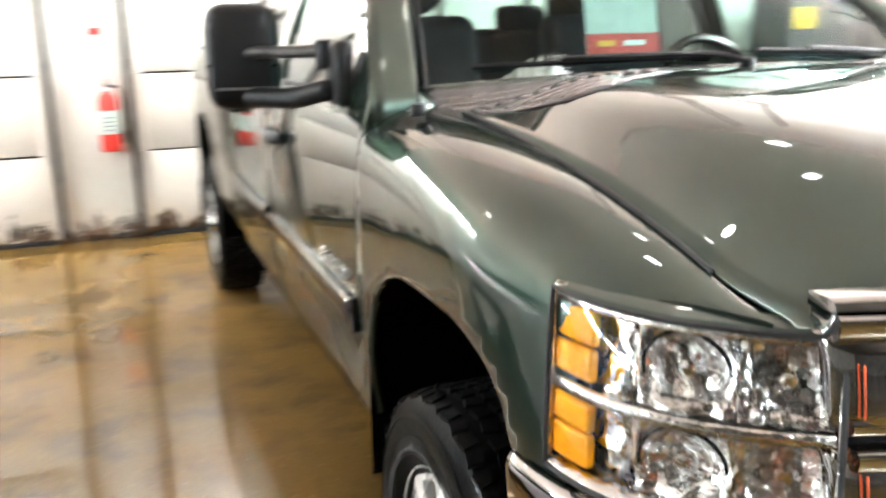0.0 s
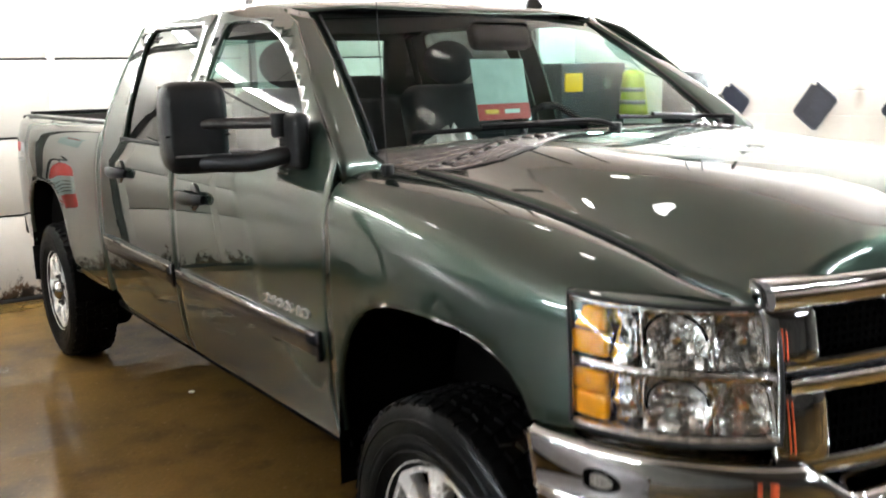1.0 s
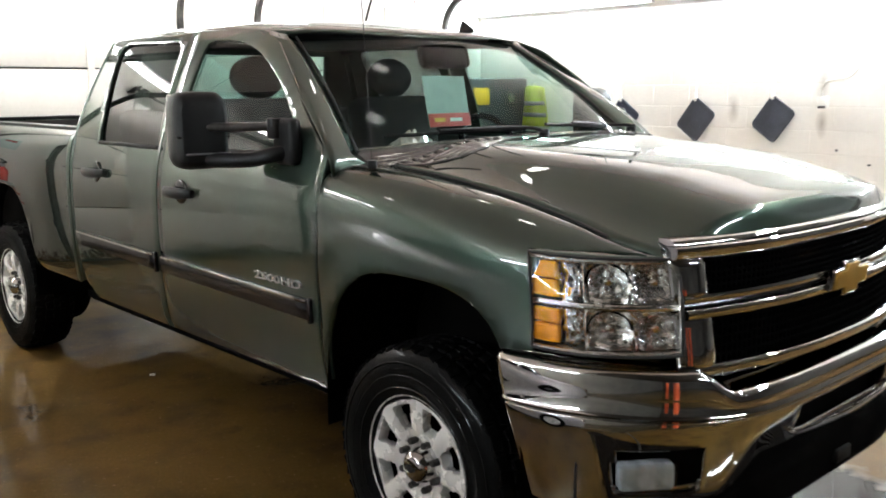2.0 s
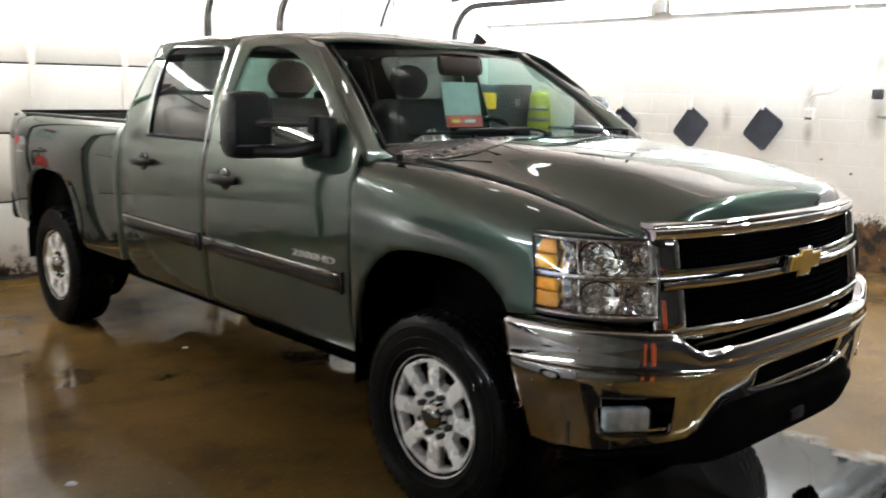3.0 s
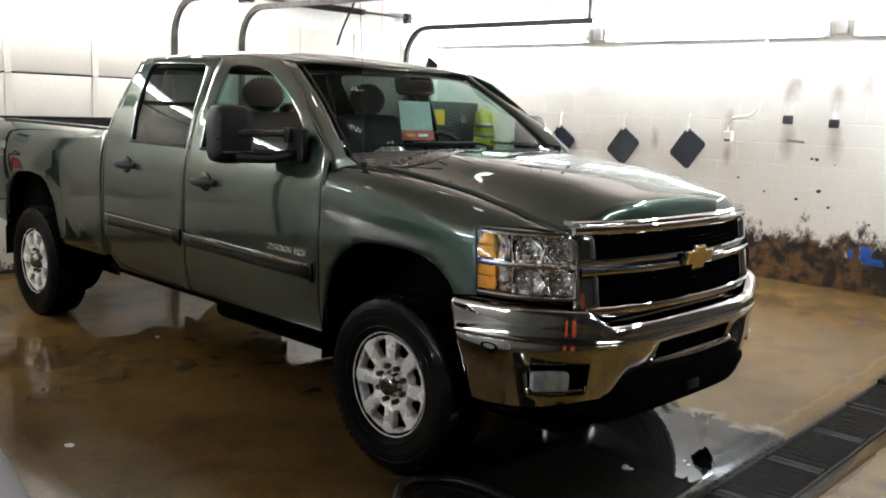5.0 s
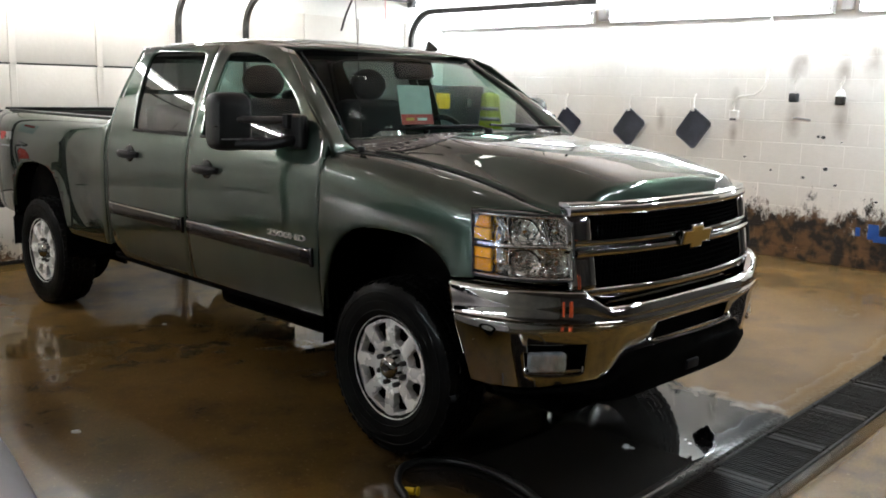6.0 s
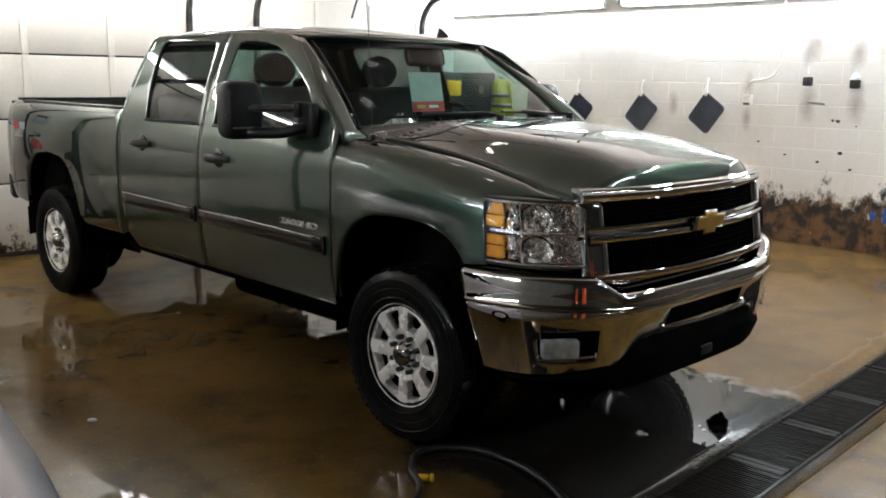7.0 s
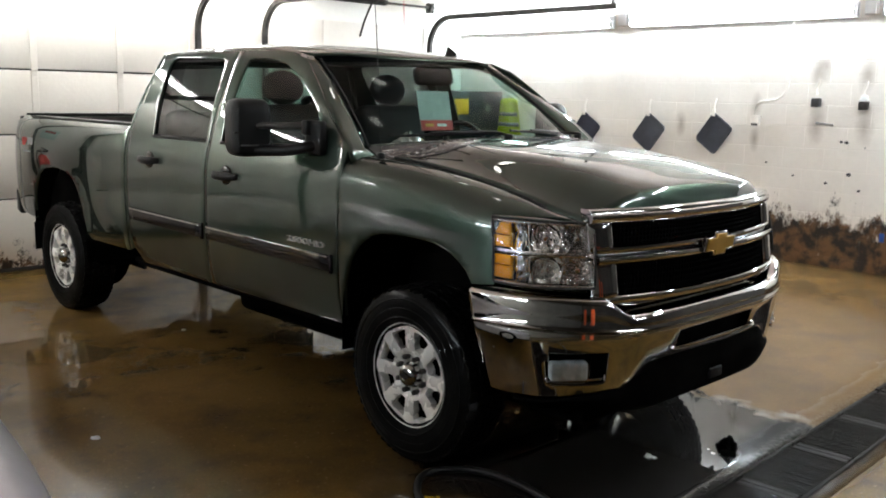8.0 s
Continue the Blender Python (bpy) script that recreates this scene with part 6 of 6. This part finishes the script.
def build_fittings():
    x = XR - 0.035
    c = thing("conduit", "white painted conduit down the block wall", "conduit")
    part("pipe", tube([(x, 1.14, 2.46), (x, 1.138, 2.05), (x, 1.145, 1.86), (x, 1.17, 1.76), (x, 1.245, 1.692), (x, 1.33, 1.675), (x, 1.42, 1.66), (x, 1.466, 1.60), (x, 1.466, 1.50)], 0.011, n=10), WALL, c)
    part("outlet_box", box((0.05, 0.09, 0.10), (x, 1.452, 1.48), bev=0.012, seg=3), WALL, c)
    part("socket_face", box((0.012, 0.065, 0.022), (x - 0.026, 1.452, 1.440), bev=0.003), INK, c)
    for y, z, low in ((0.86, 1.685, INK), (0.42, 1.668, DARK_STEEL)):
        h = thing("cord_reel_plug", "white cord with a dark plug on the block wall", "cord", group="cords on the wall")
        part("cord", tube([(x, y, z + 0.05), (x, y + 0.010, z + 0.11), (x, y - 0.012, z + 0.155), (x, y - 0.014, z + 0.20)], 0.013, n=8), WALL, h)
        if low is not INK:
            part("bell", cyl(0.045, 0.06, (x, y, z + 0.045), r2=0.022, bev=0.006), WHITE_METAL, h)
        part("plug", box((0.06, 0.085, 0.085), (x, y, z - 0.02), bev=0.014, seg=3), low, h, "dark plug")
    b = thing("wall_bracket", "small bent steel bracket on the block wall", "bracket")
    part("arm", tube([(x + 0.02, 0.83, 1.475), (x - 0.02, 0.83, 1.475), (x - 0.02, 0.75, 1.467), (x, 0.68, 1.46)], 0.012, n=8), STEEL, b)
    rng = random.Random(8)
    for y, z, r in ((0.60, 1.308, 0.018), (0.55, 1.306, 0.022), (0.506, 1.01, 0.028), (1.036, 0.966, 0.014), (0.715, 0.917, 0.018), (0.40, 0.866, 0.017), (1.319, 1.076, 0.014), (1.263, 0.574, 0.013), (0.023, 0.746, 0.016), (0.38, 1.266, 0.009)):
        bm = cyl(r * 0.75, 0.012, (0, 0, 0), (0, 90, 0), n=9)
        for v in bm.verts:
            v.co.y *= rng.uniform(0.7, 1.5)
            v.co.z *= rng.uniform(0.6, 1.1)
        ob = single("anchor_hole", bm, INK, "dark rusty anchor plug in the block wall", "anchor plug", group="anchor plugs in the wall")
        ob.location = (XR - 0.014, y, z)
    # junction piece between the strip lamps
    for y in (3.09, 0.43):
        j = thing("junction_box", "white junction box with conduit between strip lamps", "junction box", (XR - 0.03, y, 2.52), group="junction boxes")
        part("case", box((0.07, 0.10, 0.12), bev=0.008), WHITE_METAL, j)
        part("riser", tube([(0, 0, 0.05), (0, 0, TOP - 2.55)], 0.012, n=8, sub=1), WHITE_METAL, j)


def build_opener():
    o = thing("door_opener", "dark grey garage door opener hung from the ceiling", "door opener", (3.12, 2.40, 2.76))
    part("case", box((0.30, 0.34, 0.17), bev=0.02, seg=3), TRIMGREY, o)
    part("lamp_cover", box((0.26, 0.06, 0.12), (0, -0.19, 0), bev=0.02, seg=3), WHITE_METAL, o)
    part("rail", box((0.035, 3.05, 0.035), (0, 1.66, 0.045), bev=0.003), DARK_STEEL, o)
    for dx in (-0.12, 0.12):
        part("hanger", box((0.025, 0.004, TOP - 2.84), (dx, 0, (TOP - 2.84) / 2 + 0.08)), STEEL, o)
    part("release_cord", tube([(0, 2.3, 0.03), (0.01, 2.3, -0.35)], 0.004, n=6, sub=1), RED, o)
    part("door_arm", tube([(0, 2.75, 0.03), (0, 2.95, -0.25), (0, 3.05, -0.45)], 0.012, n=8), DARK_STEEL, o)


def build_hose():
    r = 0.016
    h = thing("floor_hose", "black rubber hose looped on the wet floor", "hose")
    pts = [(-1.95, -0.75), (-1.55, -0.62), (-1.30, -0.47), (-1.20, -0.31), (-1.06, -0.20), (-0.92, -0.24), (-0.83, -0.39), (-0.83, -0.63), (-0.93, -0.90), (-1.20, -1.30), (-1.75, -1.75), (-2.6, -2.3)]
    part("pipe", tube([(x, y, r + floor_z(x, y)) for x, y in pts], r, n=12), HOSE, h)
    part("fitting", cyl(0.016, 0.045, (-1.215, -0.40, 0.015), (90, 0, 35), bev=0.004), YELLOW, h, "yellow plastic coupling")
    part("collar", cyl(0.019, 0.014, (-1.195, -0.428, 0.017), (90, 0, 35), bev=0.004), YELLOW, h)


def build_corner_stuff():
    c = thing("machine_cabinet", "dark blue steel cabinet with an orange panel", "cabinet", (4.50, 5.12, floor_z(4.5)))
    part("case", box((0.90, 0.50, 1.58), (0.0, 0, 0.82), bev=0.02, seg=3), NAVY, c)
    part("panel", box((0.24, 0.012, 0.18), (-0.29, -0.255, 1.42), bev=0.004), ORANGE, c, "orange panel")
    part("dial", cyl(0.05, 0.02, (0.17, -0.258, 1.40), (90, 0, 0)), STEEL, c)
    part("handle", tube([(0.25, -0.26, 0.9), (0.25, -0.29, 0.9), (0.25, -0.29, 1.05), (0.25, -0.26, 1.05)], 0.008, sub=2), STEEL, c)
    for sx in (-0.38, 0.38):
        for sy in (-0.2, 0.2):
            part("foot", cyl(0.025, 0.04, (sx, sy, 0.02)), BLACK, c)
    v = thing("safety_vest", "lime yellow safety vest on a wall hook", "vest", (XR - 0.05, 4.72, 1.62))
    rows = []
    for j in range(9):
        t = j / 8
        w = 0.17 + 0.05 * t
        rows.append([(-0.015 - 0.02 * math.sin(5 * a + 3 * t) - 0.02 * t, w * a, -0.42 * t + 0.03 * (1 - abs(a)) * (1 - t)) for a in np.linspace(-1, 1, 15)])
    part("cloth", outward(grid(rows), (-1, 0, 0)), LIME, v, thick=0.008)
    for k in (0.35, 0.65):
        rows = [[(-0.03 - 0.02 * math.sin(5 * a + 3 * t) - 0.02 * t, (0.172 + 0.05 * t) * a, -0.42 * t) for a in np.linspace(-1, 1, 15)] for t in (k, k + 0.11)]
        part("grey_band", outward(grid(rows), (-1, 0, 0)), STEEL, v, "reflective grey band", thick=0.003)
    part("hook", tube([(0.04, 0, 0.05), (-0.02, 0, 0.05), (-0.03, 0, 0.02)], 0.006, sub=3), STEEL, v)
    for y, z, w, h in ((0.02, 0.47, 0.05, 0.07), (0.16, 0.46, 0.022, 0.04), (-0.06, 0.41, 0.08, 0.03)):
        bm = box((0.006, w * 2, h * 2), bev=0.002)
        for q in bm.verts:
            q.co.y *= 1 + 0.4 * noise.noise(q.co * 9)
        ob = single("tape_scrap", bm, BLUE, "blue tape scrap stuck to the dirty wall", "tape scrap", group="tape scraps")
        ob.location = (XR - 0.004, y, z)


def build_silver_car(at, length=4.5, width=1.76):
    """A saloon parked beside the truck, nose towards -y; at is the middle of its nose on the floor."""
    car = thing("silver_car", "silver metallic saloon car, parked", "car", at)
    W = width / 2
    half = curve([0, 0.08, 0.25, 0.6, 1.2, 3.4, 4.1, 4.4, 4.5], [0.55, 0.68, 0.80, 0.86, W, W, 0.84, 0.74, 0.66])
    deck = curve([0, 0.06, 0.25, 0.7, 1.25, 1.6, 3.3, 3.8, 4.4, 4.5], [0.62, 0.70, 0.77, 0.85, 0.92, 0.95, 0.98, 0.98, 0.94, 0.86])
    rows = []
    for k in range(61):
        y = length * k / 60
        w, d = half(y), deck(y)
        sec = [(0.0, d + 0.02), (0.35 * w, d + 0.016), (0.65 * w, d), (0.84 * w, d - 0.03), (0.94 * w, d - 0.09), (0.985 * w, d - 0.18), (w, 0.60 if d > 0.75 else d - 0.1), (0.985 * w, 0.38), (0.95 * w, 0.24), (0.7 * w, 0.19), (0, 0.19)]
        rows.append([(x, y, z) for x, z in sec] + [(-x, y, z) for x, z in sec[-2:0:-1]])
    bm = grid(rows, True)
    bm.verts.ensure_lookup_table()
    n = len(rows[0])
    bm.faces.new([bm.verts[i] for i in range(n)])
    bm.faces.new([bm.verts[len(bm.verts) - n + i] for i in range(n)][::-1])
    bmesh.ops.recalc_face_normals(bm, faces=bm.faces[:])
    part("body", bm, SILVER, car, smooth=50)
    rows = []
    for y, z, w in ((1.15, 0.92, 0.74), (1.45, 1.10, 0.70), (1.85, 1.34, 0.60), (2.2, 1.42, 0.57), (2.7, 1.43, 0.57), (3.1, 1.36, 0.58), (3.5, 1.14, 0.66), (3.8, 0.97, 0.70)):
        rows.append([(-w, y, min(0.95, z)), (-w * 0.97, y, z - 0.04), (-w * 0.8, y, z), (0, y, z + 0.02), (w * 0.8, y, z), (w * 0.97, y, z - 0.04), (w, y, min(0.95, z))])
    part("cabin", outward(grid(rows), (0, 0, 1)), GLOSS_BLACK, car, "dark glazed cabin", thick=0.01)
    rows = [[(x * 0.56, y, z + 0.012 + 0.012 * (1 - x * x)) for x in np.linspace(-1, 1, 9)] for y, z in ((1.9, 1.37), (2.2, 1.43), (2.7, 1.44), (3.05, 1.385))]
    part("roof", outward(grid(rows), (0, 0, 1)), SILVER, car, thick=0.02)
    for s in (-1, 1):
        bm = box((0.30, 0.10, 0.13), (s * 0.56, 0.10, 0.63), (12, 0, -s * 32), bev=0.03, seg=3)
        part("headlamp", bm, REFLECTOR, car, "clear headlamp")
        part("door_mirror", box((0.16, 0.09, 0.11), (s * 0.85, 1.55, 0.98), bev=0.03, seg=3), SILVER, car)
        for y in (0.85, 3.55):
            bm = lathe([(0.19, -0.1), (0.30, -0.1), (0.315, -0.07), (0.315, 0.07), (0.30, 0.1), (0.19, 0.1)], 40)
            bmesh.ops.transform(bm, matrix=pose(s * (W - 0.10), y, 0.315), verts=bm.verts[:])
            wheel = part("wheel", bm, RUBBER, car, "black tyre")
            bm = lathe([(0.0, 0.0), (0.17, 0.01), (0.20, -0.02)], 32)
            bmesh.ops.transform(bm, matrix=pose(s * (W - 0.02), y, 0.315, 0, 0, 0 if s > 0 else 180), verts=bm.verts[:])
            part("rim", bm, ALLOY, wheel)
    part("front_grille", box((0.7, 0.04, 0.10), (0, 0.0, 0.50), bev=0.01), GLOSS_BLACK, car)


build_mat(1.905, 1.525, 0.345, 0.285, 4, MATRUBBER, "grey ribbed rubber car mat hung by its corner")
build_mat(2.685, 1.505, 0.345, 0.285, 3, MATRUBBER, "grey ribbed rubber car mat hung by its corner")
build_mat(3.55, 1.495, 0.36, 0.30, 4, MATDARK, "dark navy rubber car mat hung by its corner")
build_extinguisher(-1.50, 0.68)
build_fittings()
build_opener()
build_hose()
build_corner_stuff()
build_silver_car((-3.685, -1.25, 0))
for x, y in ((-1.55, -3.7), (-2.15, -3.9)):
    post = thing("bollard", "red-orange painted steel bollard with a domed cap", "bollard", (x, y, 0), group="bollards")
    part("tube", cyl(0.11, 1.0, (0, 0, 0.5), n=24), RED_ORANGE, post)
    bm = bmesh.new()
    bmesh.ops.create_uvsphere(bm, u_segments=20, v_segments=10, radius=0.1095, matrix=pose(0, 0, 1.0) @ Matrix.Diagonal((1, 1, 0.4, 1)))
    part("cap", bm, RED_ORANGE, post)
    part("foot_plate", box((0.24, 0.24, 0.012), (0, 0, 0.006), bev=0.003), STEEL, post)


def build_lumps():
    rng = random.Random(21)
    # white specks; those by the nose and drain are painted glints on the water
    foam = "small white speck on the wet floor, some standing for water glints"
    for x, y, r, h, m, nm, label, cat in ((0.31, -0.90, 0.050, 0.062, UNDER, "mud_clump", "dark lump with a raised tip beside the drain", "mud clump"),
                                         (0.22, -0.95, 0.035, 0.012, UNDER, "mud_clump", "low dark lump beside the drain", "mud clump"),
                                         (-1.93, 1.18, 0.018, 0.008, WHITE_METAL, "foam_speck", foam, "foam speck"), (-0.62, 2.75, 0.014, 0.007, WHITE_METAL, "foam_speck", foam, "foam speck"),
                                         (-2.35, 0.10, 0.012, 0.006, WHITE_METAL, "foam_speck", foam, "foam speck"), (-0.10, -0.72, 0.017, 0.012, WHITE_METAL, "foam_speck", foam, "foam speck"),
                                         (-0.09, -0.745, 0.009, 0.006, WHITE_METAL, "foam_speck", foam, "foam speck"), (0.20, -0.86, 0.006, 0.004, WHITE_METAL, "foam_speck", foam, "foam speck"),
                                         (0.17, -0.90, 0.008, 0.004, WHITE_METAL, "foam_speck", foam, "foam speck"), (0.19, -0.93, 0.005, 0.004, WHITE_METAL, "foam_speck", foam, "foam speck")):
        bm = bmesh.new()
        bmesh.ops.create_icosphere(bm, subdivisions=3, radius=1)
        for v in bm.verts:
            k = 1 + 0.55 * noise.noise(v.co * 2.1 + Vector((x * 7, y * 5, 0)))
            if h > 0.03:
                up = max(v.co.z, 0)
                v.co = Vector(((v.co.x * (1 - 0.75 * up) - 0.8 * up) * r * k * 1.2, v.co.y * (1 - 0.7 * up) * r * k, max(v.co.z, -0.1) * h * k))
            else:
                v.co = Vector((v.co.x * r * k * 1.2, v.co.y * r * k, max(v.co.z, -0.2) * h * k))
        ob = single(nm, bm, m, label, cat, group=nm.replace("_", " ") + "s on the floor")
        ob.location = (x, y, floor_z(x, y) + h * 0.10)
        ob.rotation_euler = (0, 0, rng.uniform(0, 3) if h < 0.03 else 0.5)


build_lumps()

# ---- blocks of the wall ----
build_blocks(EAST)
